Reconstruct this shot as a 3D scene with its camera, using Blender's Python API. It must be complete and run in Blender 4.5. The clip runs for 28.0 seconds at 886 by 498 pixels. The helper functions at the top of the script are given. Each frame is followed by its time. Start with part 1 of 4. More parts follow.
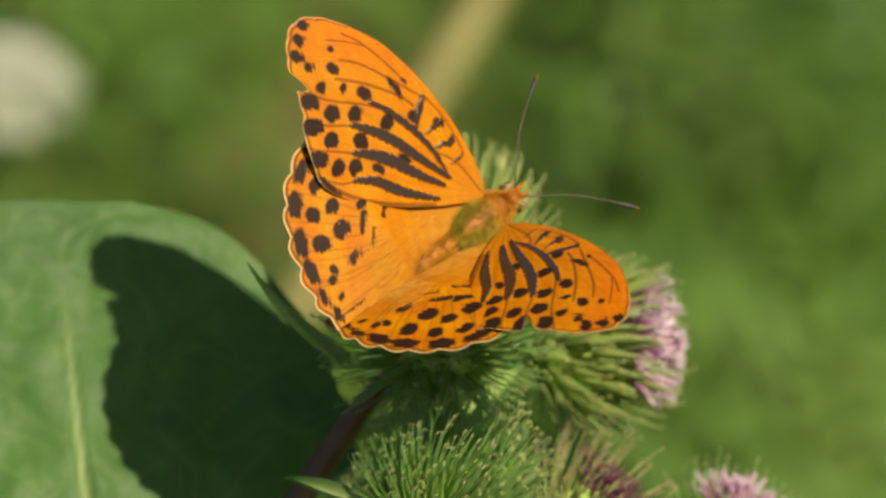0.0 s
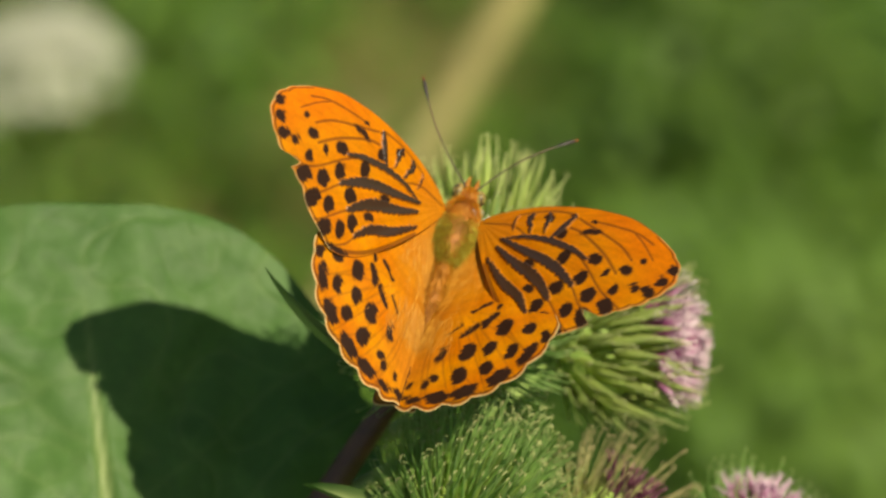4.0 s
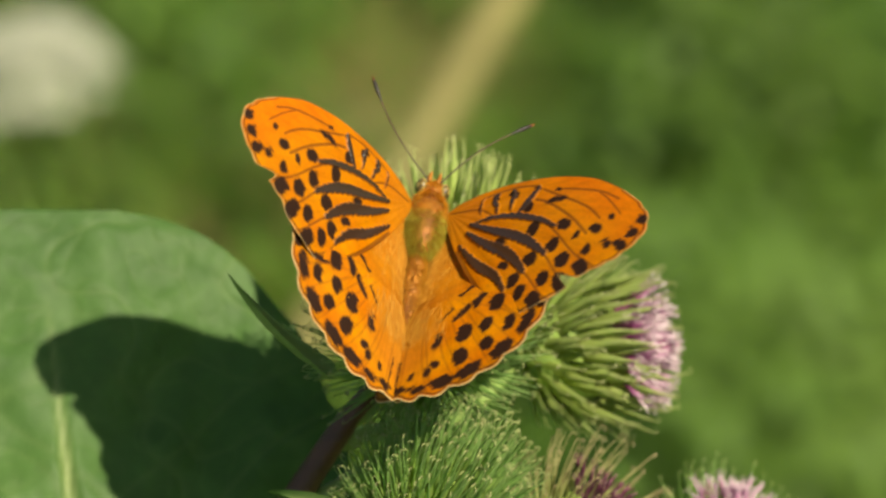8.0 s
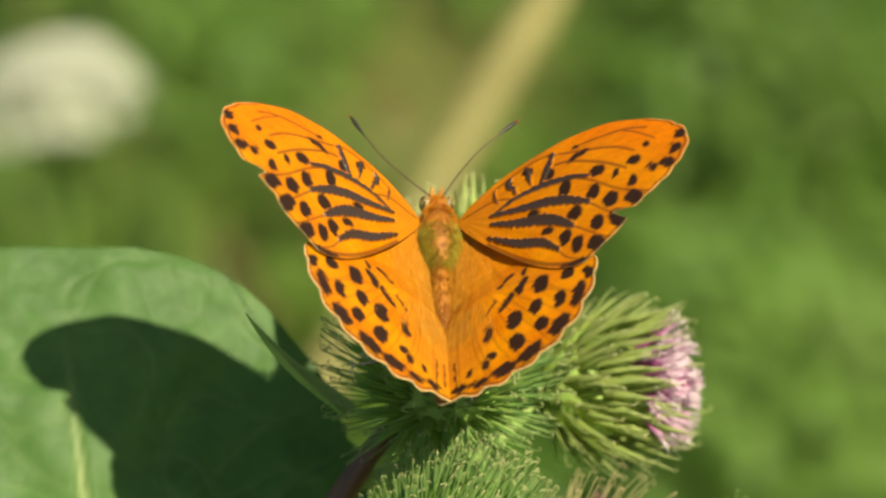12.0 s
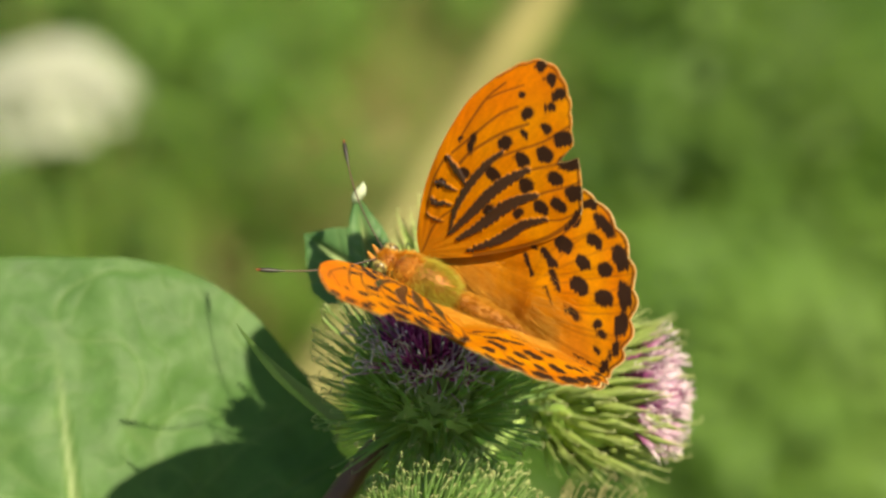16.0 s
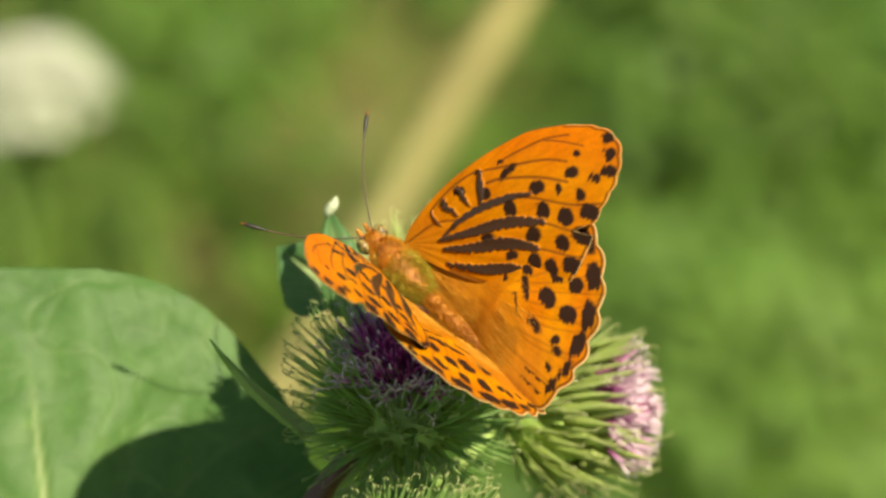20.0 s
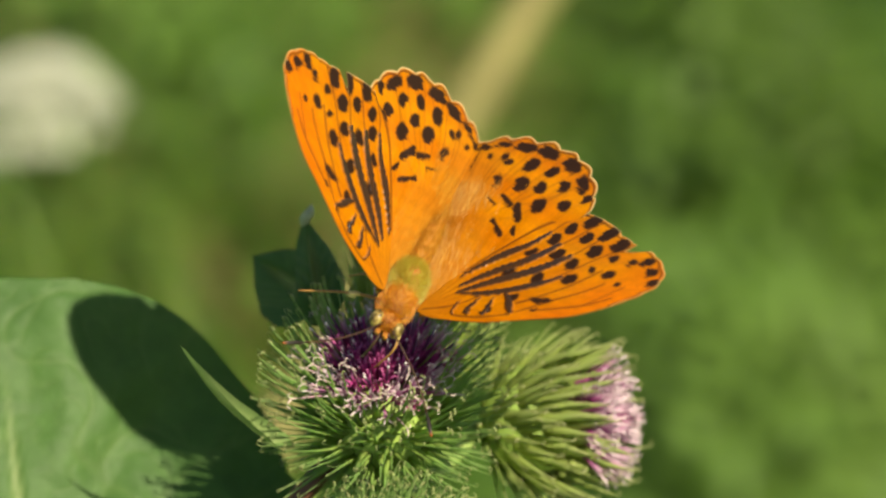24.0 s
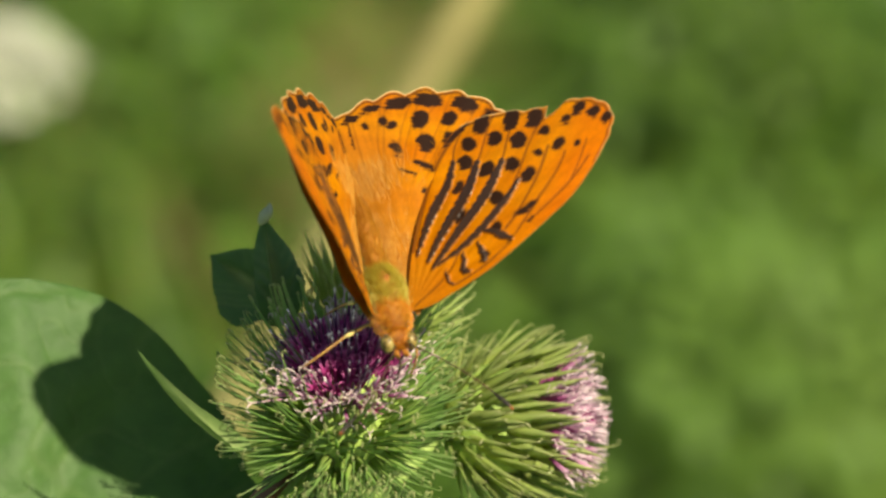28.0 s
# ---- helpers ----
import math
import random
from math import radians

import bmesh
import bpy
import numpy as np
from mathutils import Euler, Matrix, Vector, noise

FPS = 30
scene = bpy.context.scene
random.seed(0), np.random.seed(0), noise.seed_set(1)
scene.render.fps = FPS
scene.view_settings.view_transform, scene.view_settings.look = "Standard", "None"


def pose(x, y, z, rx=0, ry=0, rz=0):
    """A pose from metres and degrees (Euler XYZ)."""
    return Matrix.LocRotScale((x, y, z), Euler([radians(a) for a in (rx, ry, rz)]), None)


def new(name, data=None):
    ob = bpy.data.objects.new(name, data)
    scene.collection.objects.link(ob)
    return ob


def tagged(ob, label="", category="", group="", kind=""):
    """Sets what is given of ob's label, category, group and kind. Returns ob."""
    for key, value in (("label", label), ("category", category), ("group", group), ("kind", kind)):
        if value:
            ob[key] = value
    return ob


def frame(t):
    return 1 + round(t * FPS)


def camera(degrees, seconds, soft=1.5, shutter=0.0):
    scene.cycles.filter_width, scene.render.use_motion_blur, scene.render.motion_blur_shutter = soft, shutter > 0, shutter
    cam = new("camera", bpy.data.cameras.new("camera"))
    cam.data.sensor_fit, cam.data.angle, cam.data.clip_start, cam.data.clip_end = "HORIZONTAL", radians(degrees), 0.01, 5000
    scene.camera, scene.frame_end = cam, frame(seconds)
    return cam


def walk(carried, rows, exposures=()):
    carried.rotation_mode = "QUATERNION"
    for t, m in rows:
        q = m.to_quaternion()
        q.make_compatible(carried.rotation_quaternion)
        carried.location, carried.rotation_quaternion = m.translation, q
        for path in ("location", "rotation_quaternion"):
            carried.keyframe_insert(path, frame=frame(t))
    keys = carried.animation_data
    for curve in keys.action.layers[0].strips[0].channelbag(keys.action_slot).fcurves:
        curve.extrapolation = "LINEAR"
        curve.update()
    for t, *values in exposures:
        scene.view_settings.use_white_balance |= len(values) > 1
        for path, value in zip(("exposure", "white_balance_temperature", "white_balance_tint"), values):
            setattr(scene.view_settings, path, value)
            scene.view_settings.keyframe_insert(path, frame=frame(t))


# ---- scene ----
# A butterfly on a flowering burdock at the edge of a summer meadow.

# camera: a hand-held telephoto close-up, 0.7 m from the flower heads
cam = camera(9.2, 28.0, soft=2.6)
cam.data.dof.use_dof = True
cam.data.dof.focus_distance = 0.692
cam.data.dof.aperture_fstop = 20.0
PATH = [
    (0, -0.01544, -0.61079, 1.31615, 58.59, -1.099, -0.508), (0.5, -0.01387, -0.60884, 1.31814, 58.597, -0.978, -0.321),
    (1, -0.0106, -0.60801, 1.31873, 58.578, -0.897, -0.179), (1.5, -0.01055, -0.60525, 1.3221, 58.417, -0.737, -0.049),
    (2, -0.00982, -0.60423, 1.32304, 58.197, -0.6, 0.063), (2.5, -0.00818, -0.6055, 1.31988, 58.213, -0.517, 0.085),
    (4.5, -0.00837, -0.60187, 1.32122, 57.914, -0.292, -0.117), (5, -0.00679, -0.60163, 1.32033, 57.941, -0.227, -0.142),
    (5.5, -0.00616, -0.60272, 1.31736, 58.002, -0.112, -0.108), (6, -0.00544, -0.60306, 1.31578, 58.102, -0.003, -0.078),
    (6.5, -0.00389, -0.60191, 1.31621, 58.119, 0.016, -0.131), (7, -0.00405, -0.60114, 1.31613, 58.126, 0.055, -0.154),
    (7.5, -0.00398, -0.59974, 1.31523, 58.033, 0.088, -0.131), (8, -0.00183, -0.59671, 1.31701, 58.014, 0.095, -0.152),
    (8.5, -0.00119, -0.59369, 1.31914, 57.9, 0.15, -0.134), (9, -0.00027, -0.59107, 1.3206, 57.766, 0.205, -0.124),
    (9.5, -0.00212, -0.59282, 1.31795, 57.865, 0.208, -0.157), (10, -0.00435, -0.59506, 1.31504, 57.962, 0.207, -0.187),
    (10.5, -0.00325, -0.59485, 1.31657, 58.074, 0.249, -0.114), (11, -0.00106, -0.59478, 1.31737, 58.178, 0.292, -0.062),
    (11.5, 0.00005, -0.5931, 1.31869, 58.14, 0.339, 0.018), (12, 0.00053, -0.59219, 1.31905, 58.081, 0.397, 0.111),
    (12.5, 0.0007, -0.59204, 1.3184, 58.079, 0.41, 0.152), (14.5, 0.00009, -0.59002, 1.31835, 57.977, 0.447, 0.333),
    (15, -0.00095, -0.59094, 1.3186, 57.96, 0.347, 0.21), (15.5, -0.00081, -0.59139, 1.31885, 58.015, 0.286, 0.158),
    (16, 0.0005, -0.59141, 1.32004, 58.097, 0.228, 0.106), (16.5, 0.00177, -0.59287, 1.32003, 58.122, 0.171, -0.003),
    (17, 0.00165, -0.5965, 1.31897, 58.127, 0.147, -0.041), (17.5, 0.0025, -0.59854, 1.31934, 58.135, 0.093, -0.074),
    (18, 0.00356, -0.60026, 1.31975, 58.123, 0.012, -0.117), (18.5, 0.00351, -0.60143, 1.32048, 58.143, -0.025, -0.078),
    (19, 0.00267, -0.60007, 1.3219, 58.175, -0.105, -0.088), (19.5, 0.00116, -0.59664, 1.32328, 58.027, -0.157, 0.026),
    (20, 0.00114, -0.59177, 1.32566, 57.882, -0.223, 0.1), (20.5, 0.00098, -0.59091, 1.32584, 57.772, -0.216, 0.096),
    (21, 0.00206, -0.59256, 1.32499, 57.703, -0.133, 0.074), (21.5, 0.00127, -0.59291, 1.32442, 57.77, -0.041, 0.032),
    (23.5, 0.00787, -0.59078, 1.3191, 58.114, 0.039, 0.358), (24, 0.00916, -0.58806, 1.32107, 58.127, 0.069, 0.386),
    (24.5, 0.01067, -0.58371, 1.32311, 57.996, 0.126, 0.378), (25, 0.01108, -0.58043, 1.32341, 57.794, 0.219, 0.374),
    (25.5, 0.00823, -0.57858, 1.32223, 57.677, 0.255, 0.278), (26, 0.0078, -0.57625, 1.32264, 57.585, 0.244, 0.115),
    (26.5, 0.00997, -0.57401, 1.32326, 57.494, 0.287, 0.044), (27, 0.00696, -0.57163, 1.32371, 57.375, 0.258, -0.045),
    (27.5, 0.00898, -0.57161, 1.32173, 57.444, 0.227, -0.087), (28, 0.00941, -0.57199, 1.32025, 57.473, 0.205, -0.142),
]
walk(cam, [(t, pose(x, y, z, rx, ry, rz)) for t, x, y, z, rx, ry, rz in PATH], [(t, e, 7600, 4) for t, e in ((0.0, 0.50), (6.0, 0.54), (8.0, 0.62), (10.0, 0.63), (11.0, 0.80), (12.0, 0.90), (15.0, 1.15), (16.0, 1.05), (17.0, 1.02), (18.0, 0.88), (19.0, 1.0), (20.0, 1.05), (21.0, 1.0), (24.0, 0.74), (28.0, 0.74))])

# light: a high summer sun from behind the camera's right shoulder, and blue sky
SUN_WAY = Vector((-0.405, 0.473, -0.782)).normalized()
sky_world = bpy.data.worlds.new("sky")
scene.world = sky_world
sky_world.use_nodes = True
sky_nodes = sky_world.node_tree.nodes
sky_tex = sky_nodes.new("ShaderNodeTexSky")
sky_tex.sky_type = "NISHITA"
sky_tex.sun_disc = False
sky_tex.sun_elevation = math.asin(-SUN_WAY.z)
sky_tex.sun_rotation = math.atan2(-SUN_WAY.x, -SUN_WAY.y)
sky_world.node_tree.links.new(sky_tex.outputs[0], sky_nodes["Background"].inputs[0])
sky_nodes["Background"].inputs[1].default_value = 0.065
sun_data = bpy.data.lights.new("sun", "SUN")
sun_data.energy = 5.0
sun_data.angle = radians(0.9)
sun_data.color = (1.0, 0.93, 0.80)
sun = new("sun", sun_data)
sun.rotation_mode = "QUATERNION"
sun.rotation_quaternion = SUN_WAY.to_track_quat("-Z", "Y")

# ---------------------------------------------------------------- materials


def material(name):
    m = bpy.data.materials.new(name)
    m.use_nodes = True
    nt = m.node_tree
    return m, nt, nt.nodes["Principled BSDF"]


def set_in(node, key, value):
    node.inputs[key].default_value = value


def ramp(nt, fac, stops):
    r = nt.nodes.new("ShaderNodeValToRGB")
    el = r.color_ramp.elements
    while len(el) < len(stops):
        el.new(0.5)
    for e, (p, c) in zip(el, stops):
        e.position, e.color = p, (*c, 1)
    nt.links.new(fac, r.inputs[0])
    return r.outputs[0]


def coords(nt, kind="Object"):
    return nt.nodes.new("ShaderNodeTexCoord").outputs[kind]


def noise_tex(nt, vec, scale, detail=4.0, rough=0.55):
    n = nt.nodes.new("ShaderNodeTexNoise")
    set_in(n, "Scale", scale), set_in(n, "Detail", detail), set_in(n, "Roughness", rough)
    nt.links.new(vec, n.inputs["Vector"])
    return n.outputs["Fac"]


def mixed(nt, fac, a, b, how="MIX"):
    n = nt.nodes.new("ShaderNodeMix")
    n.data_type, n.blend_type = "RGBA", how
    for sock, v in ((n.inputs[0], fac), (n.inputs[6], a), (n.inputs[7], b)):
        if isinstance(v, (int, float)):
            sock.default_value = v
        elif isinstance(v, tuple):
            sock.default_value = (*v, 1)
        else:
            nt.links.new(v, sock)
    return n.outputs[2]


def bump(nt, bsdf, height, strength, dist):
    b = nt.nodes.new("ShaderNodeBump")
    set_in(b, "Strength", strength), set_in(b, "Distance", dist)
    nt.links.new(height, b.inputs["Height"])
    nt.links.new(b.outputs[0], bsdf.inputs["Normal"])


def see_through(nt, bsdf, colour, share):
    """Lets a share of the light through a thin leaf or wing."""
    tr = nt.nodes.new("ShaderNodeBsdfTranslucent")
    if isinstance(colour, tuple):
        tr.inputs[0].default_value = (*colour, 1)
    else:
        nt.links.new(colour, tr.inputs[0])
    mx = nt.nodes.new("ShaderNodeMixShader")
    mx.inputs[0].default_value = share
    nt.links.new(bsdf.outputs[0], mx.inputs[1])
    nt.links.new(tr.outputs[0], mx.inputs[2])
    nt.links.new(mx.outputs[0], nt.nodes["Material Output"].inputs[0])


def mottled(name, stops, scale, rough=0.6, sheer=0.0, fine=0.0, kind="Object", spread=0.0):
    """Noise-coloured material; spread shifts it from piece to piece."""
    m, nt, b = material(name)
    vec = coords(nt, kind)
    fac = noise_tex(nt, vec, scale)
    if spread:
        info = nt.nodes.new("ShaderNodeObjectInfo")
        mad = nt.nodes.new("ShaderNodeMath")
        mad.operation = "MULTIPLY_ADD"
        nt.links.new(info.outputs["Random"], mad.inputs[0])
        mad.inputs[1].default_value = spread
        nt.links.new(fac, mad.inputs[2])
        sub = nt.nodes.new("ShaderNodeMath")
        sub.operation = "SUBTRACT"
        nt.links.new(mad.outputs[0], sub.inputs[0])
        sub.inputs[1].default_value = spread / 2
        fac = sub.outputs[0]
    col = ramp(nt, fac, stops)
    nt.links.new(col, b.inputs["Base Color"])
    set_in(b, "Roughness", rough)
    if fine:
        bump(nt, b, noise_tex(nt, vec, scale * 6), 0.5, fine)
    if sheer:
        see_through(nt, b, col, sheer)
    return m


def painted(name, rough, sheer=0.0, gloss_from=False, relief=0.0, grain_scale=2200.0):
    """Colour from the mesh's own colour attribute (its natural pattern), with fine scales over it."""
    m, nt, b = material(name)
    a = nt.nodes.new("ShaderNodeAttribute")
    a.attribute_name = "pattern"
    vec = coords(nt)
    grain = noise_tex(nt, vec, grain_scale, 4.0, 0.65)
    shade = ramp(nt, grain, [(0.3, (0.82, 0.82, 0.82)), (0.7, (1.0, 1.0, 1.0))])
    col = mixed(nt, 1.0, a.outputs["Color"], shade, "MULTIPLY")
    nt.links.new(col, b.inputs["Base Color"])
    set_in(b, "Roughness", rough), set_in(b, "Specular IOR Level", 0.22)
    if gloss_from:
        mr = nt.nodes.new("ShaderNodeMapRange")
        set_in(mr, "To Min", rough), set_in(mr, "To Max", 0.24)
        nt.links.new(a.outputs["Alpha"], mr.inputs["Value"])
        nt.links.new(mr.outputs[0], b.inputs["Roughness"])
        sp = nt.nodes.new("ShaderNodeMapRange")
        set_in(sp, "To Min", 0.2), set_in(sp, "To Max", 0.45)
        nt.links.new(a.outputs["Alpha"], sp.inputs["Value"])
        nt.links.new(sp.outputs[0], b.inputs["Specular IOR Level"])
    if relief:
        bump(nt, b, grain, 0.35, relief)
    if sheer:
        see_through(nt, b, col, sheer)
    return m


def banded(name, stops, length, rough=0.6, sheer=0.0, spread=0.25):
    """Colour along each piece of that length, from its base to its tip, shifted a little from piece to piece."""
    m, nt, b = material(name)
    m["length"] = length
    a = nt.nodes.new("ShaderNodeAttribute")
    a.attribute_name = "along"
    col = ramp(nt, a.outputs["Fac"], stops)
    info = nt.nodes.new("ShaderNodeObjectInfo")
    geo = nt.nodes.new("ShaderNodeNewGeometry")
    for out in (info.outputs["Random"], geo.outputs["Random Per Island"]):
        col = mixed(nt, 1.0, col, ramp(nt, out, [(0.0, (1 - spread * 0.7,) * 3), (1.0, (1.0, 1.0, 1.0))]), "MULTIPLY")
    nt.links.new(col, b.inputs["Base Color"])
    set_in(b, "Roughness", rough)
    if sheer:
        see_through(nt, b, col, sheer)
    return m


def lengthwise(me, heights=None):
    """Notes on each vertex how far along its piece it lies, 0 at the base and 1 at the tip."""
    z = np.array(heights if heights is not None else [v.co.z for v in me.vertices]) / me.materials[0]["length"]
    me.attributes.new("along", "FLOAT", "POINT").data.foreach_set("value", np.clip(z, 0, 1).astype(np.float32))
    return me


WING = painted("wing_scales", 0.62, 0.34, True, 0.00003)
WING_UNDER = painted("wing_underside", 0.6, 0.38)
def fur(name, stops):
    """Fine hair, each strand of its own tone."""
    m, nt, b = material(name)
    geo = nt.nodes.new("ShaderNodeNewGeometry")
    col = ramp(nt, geo.outputs["Random Per Island"], stops)
    nt.links.new(col, b.inputs["Base Color"])
    set_in(b, "Roughness", 0.55)
    see_through(nt, b, col, 0.3)
    return m


FUR_GOLD = fur("golden_fur", [(0.0, (0.34, 0.17, 0.012)), (0.35, (0.46, 0.33, 0.026)), (0.7, (0.44, 0.40, 0.040)), (1.0, (0.66, 0.56, 0.12))])
FUR_BROWN = fur("tawny_fur", [(0.0, (0.40, 0.165, 0.010)), (0.4, (0.54, 0.225, 0.014)), (0.8, (0.64, 0.30, 0.028)), (1.0, (0.76, 0.44, 0.07))])
FUR_ORANGE = fur("orange_fur", [(0.0, (0.40, 0.10, 0.004)), (0.5, (0.60, 0.20, 0.006)), (1.0, (0.74, 0.40, 0.03))])
THORAX = mottled("thorax_skin", [(0.3, (0.20, 0.06, 0.01)), (0.7, (0.48, 0.20, 0.02))], 500, 0.7, fine=0.0002)
EYE = mottled("compound_eye", [(0.40, (0.04, 0.025, 0.01)), (0.5, (0.22, 0.15, 0.04)), (0.62, (0.36, 0.28, 0.09))], 1300, 0.4)
ANTENNA = banded("antenna_shaft", [(0.0, (0.04, 0.018, 0.008)), (0.75, (0.075, 0.032, 0.012)), (0.80, (0.015, 0.010, 0.006)), (0.96, (0.015, 0.010, 0.006)), (1.0, (0.40, 0.10, 0.02))], 0.0160, 0.5)
LEG = mottled("leg_shell", [(0.3, (0.22, 0.10, 0.03)), (0.7, (0.42, 0.22, 0.06))], 700, 0.5)
KNEE = mottled("pale_knee", [(0.3, (0.70, 0.48, 0.14)), (0.7, (0.82, 0.64, 0.26))], 700, 0.4)
TONGUE = mottled("tongue_shell", [(0.3, (0.03, 0.015, 0.01)), (0.7, (0.08, 0.04, 0.02))], 700, 0.4)
LEAF = painted("burdock_leaf", 0.55, 0.22, False, 0.0003, 420.0)
BRACT = banded("bract_green", [(0.0, (0.50, 0.64, 0.16)), (0.22, (0.48, 0.68, 0.18)), (0.5, (0.38, 0.62, 0.19)), (0.86, (0.42, 0.60, 0.22)), (0.94, (0.62, 0.64, 0.30)), (1.0, (0.90, 0.84, 0.56))], 0.0110, 0.45, 0.55, 0.25)
BRACT_PALE = banded("bract_pale", [(0.0, (0.50, 0.60, 0.15)), (0.25, (0.54, 0.66, 0.18)), (0.6, (0.50, 0.62, 0.20)), (0.9, (0.62, 0.66, 0.30)), (1.0, (0.86, 0.80, 0.56))], 0.0110, 0.45, 0.5, 0.25)
BRACT_DRY = banded("bract_dry", [(0.0, (0.50, 0.56, 0.18)), (0.5, (0.50, 0.48, 0.20)), (1.0, (0.62, 0.50, 0.28))], 0.0112, 0.6, 0.4, 0.3)
CUP = mottled("bur_cup", [(0.3, (0.22, 0.34, 0.07)), (0.7, (0.32, 0.44, 0.10))], 260, 0.6, fine=0.0004)
FLORET = banded("floret_magenta", [(0.0, (0.50, 0.10, 0.32)), (0.45, (0.52, 0.045, 0.28)), (0.72, (0.64, 0.085, 0.36)), (0.88, (0.72, 0.20, 0.46)), (1.0, (0.80, 0.46, 0.60))], 0.0098, 0.5, 0.3, 0.4)
FLORET_PALE = banded("floret_pale", [(0.0, (0.50, 0.10, 0.34)), (0.42, (0.58, 0.10, 0.40)), (0.60, (0.68, 0.30, 0.54)), (0.76, (0.80, 0.60, 0.70)), (1.0, (0.88, 0.80, 0.74))], 0.0098, 0.5, 0.3, 0.25)
ANTHER = banded("anther_tube", [(0.0, (0.10, 0.02, 0.09)), (0.55, (0.07, 0.015, 0.07)), (0.90, (0.14, 0.04, 0.13)), (0.955, (0.80, 0.66, 0.74)), (1.0, (0.86, 0.78, 0.80))], 0.0112, 0.5)
STYLE = banded("style_pale", [(0.0, (0.60, 0.18, 0.42)), (0.6, (0.72, 0.40, 0.54)), (0.8, (0.78, 0.58, 0.60)), (1.0, (0.82, 0.70, 0.62))], 0.0118, 0.5, 0.2)
FLORET_WITHERED = banded("floret_withered", [(0.0, (0.14, 0.03, 0.07)), (0.6, (0.12, 0.02, 0.06)), (0.8, (0.22, 0.06, 0.11)), (0.9, (0.60, 0.46, 0.38)), (1.0, (0.70, 0.58, 0.48))], 0.0098, 0.6, 0.2, 0.6)
STEM_RED = mottled("burdock_stem", [(0.3, (0.055, 0.022, 0.014)), (0.6, (0.13, 0.055, 0.03)), (0.8, (0.15, 0.12, 0.04))], 160, 0.5, fine=0.0003)
STEM_GREEN = mottled("green_stalk", [(0.3, (0.14, 0.24, 0.05)), (0.7, (0.30, 0.40, 0.12))], 160, 0.55, fine=0.0002)
STRAW = mottled("dry_straw", [(0.3, (0.17, 0.15, 0.05)), (0.7, (0.25, 0.22, 0.08))], 60, 0.6, fine=0.0005)
UMBEL_WHITE = mottled("umbel_petals", [(0.3, (0.40, 0.42, 0.33)), (0.7, (0.50, 0.52, 0.42))], 60, 0.6, 0.2)
GRASS = mottled("grass_blades", [(0.3, (0.045, 0.115, 0.008)), (0.5, (0.095, 0.20, 0.014)), (0.72, (0.18, 0.27, 0.03))], 5.0, 0.5, 0.3)
def herb_material():
    m, nt, b = material("herb_leaves")
    vec = coords(nt)
    patch = noise_tex(nt, vec, 6.5, 2.0)
    geo = nt.nodes.new("ShaderNodeNewGeometry")
    fac = mixed(nt, 0.42, patch, geo.outputs["Random Per Island"])
    col = ramp(nt, fac, [(0.28, (0.036, 0.088, 0.010)), (0.45, (0.064, 0.148, 0.014)), (0.6, (0.079, 0.163, 0.018)), (0.80, (0.120, 0.194, 0.026))])
    nt.links.new(col, b.inputs["Base Color"])
    set_in(b, "Roughness", 0.5)
    see_through(nt, b, col, 0.3)
    return m


HERBS = herb_material()
WITHERED = mottled("withered_tip", [(0.3, (0.26, 0.31, 0.18)), (0.7, (0.42, 0.45, 0.32))], 400, 0.7)
GRASS_DRY = mottled("dry_grass", [(0.3, (0.30, 0.25, 0.09)), (0.7, (0.46, 0.40, 0.17))], 8.0, 0.6, 0.3)
# brightness of the meadow's areas is put into these three leaf colours
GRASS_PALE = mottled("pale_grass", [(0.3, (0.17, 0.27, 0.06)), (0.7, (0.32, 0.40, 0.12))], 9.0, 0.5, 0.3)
HERBS_DARK = mottled("dark_herbs", [(0.3, (0.048, 0.120, 0.013)), (0.7, (0.098, 0.168, 0.023))], 9.0, 0.5, 0.2)
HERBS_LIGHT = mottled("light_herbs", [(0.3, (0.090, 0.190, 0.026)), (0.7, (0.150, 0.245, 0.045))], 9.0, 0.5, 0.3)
EARTH = mottled("meadow_ground", [(0.3, (0.055, 0.105, 0.015)), (0.5, (0.08, 0.145, 0.02)), (0.7, (0.12, 0.15, 0.03))], 2.2, 0.9, fine=0.01)

# ---------------------------------------------------------------- mesh helpers

PITCH = radians(32)
SLOPE = Matrix.Translation((0, 0, 0.95)) @ Matrix.Rotation(radians(90) - PITCH, 4, "X")


def spot(x, y, w):
    """A place in the sloping frame of the flower cluster, in millimetres: x along the row, y up the slope, w out of it."""
    return SLOPE @ Vector((x / 1000, y / 1000, w / 1000))


def way(x, y, w):
    return (SLOPE.to_3x3() @ Vector((x, y, w))).normalized()


def mesh_of(name, verts, faces, mats, smooth=True):
    me = bpy.data.meshes.new(name)
    me.from_pydata([tuple(v) for v in verts], [], faces)
    for m in mats:
        me.materials.append(m)
    if smooth:
        me.polygons.foreach_set("use_smooth", [True] * len(me.polygons))
    me.update()
    return me


def part(name, me, parent, label="", m=None):
    ob = new(name, me)
    ob.parent = parent
    if m is not None:
        ob.matrix_basis = m
    if label:
        ob["label"] = label
    return ob


def thing(name, place, label, category, group="", kind=""):
    ob = new(name)
    ob.empty_display_size = 0.01
    ob.matrix_basis = Matrix.Translation(place)
    return tagged(ob, label, category, group, kind)


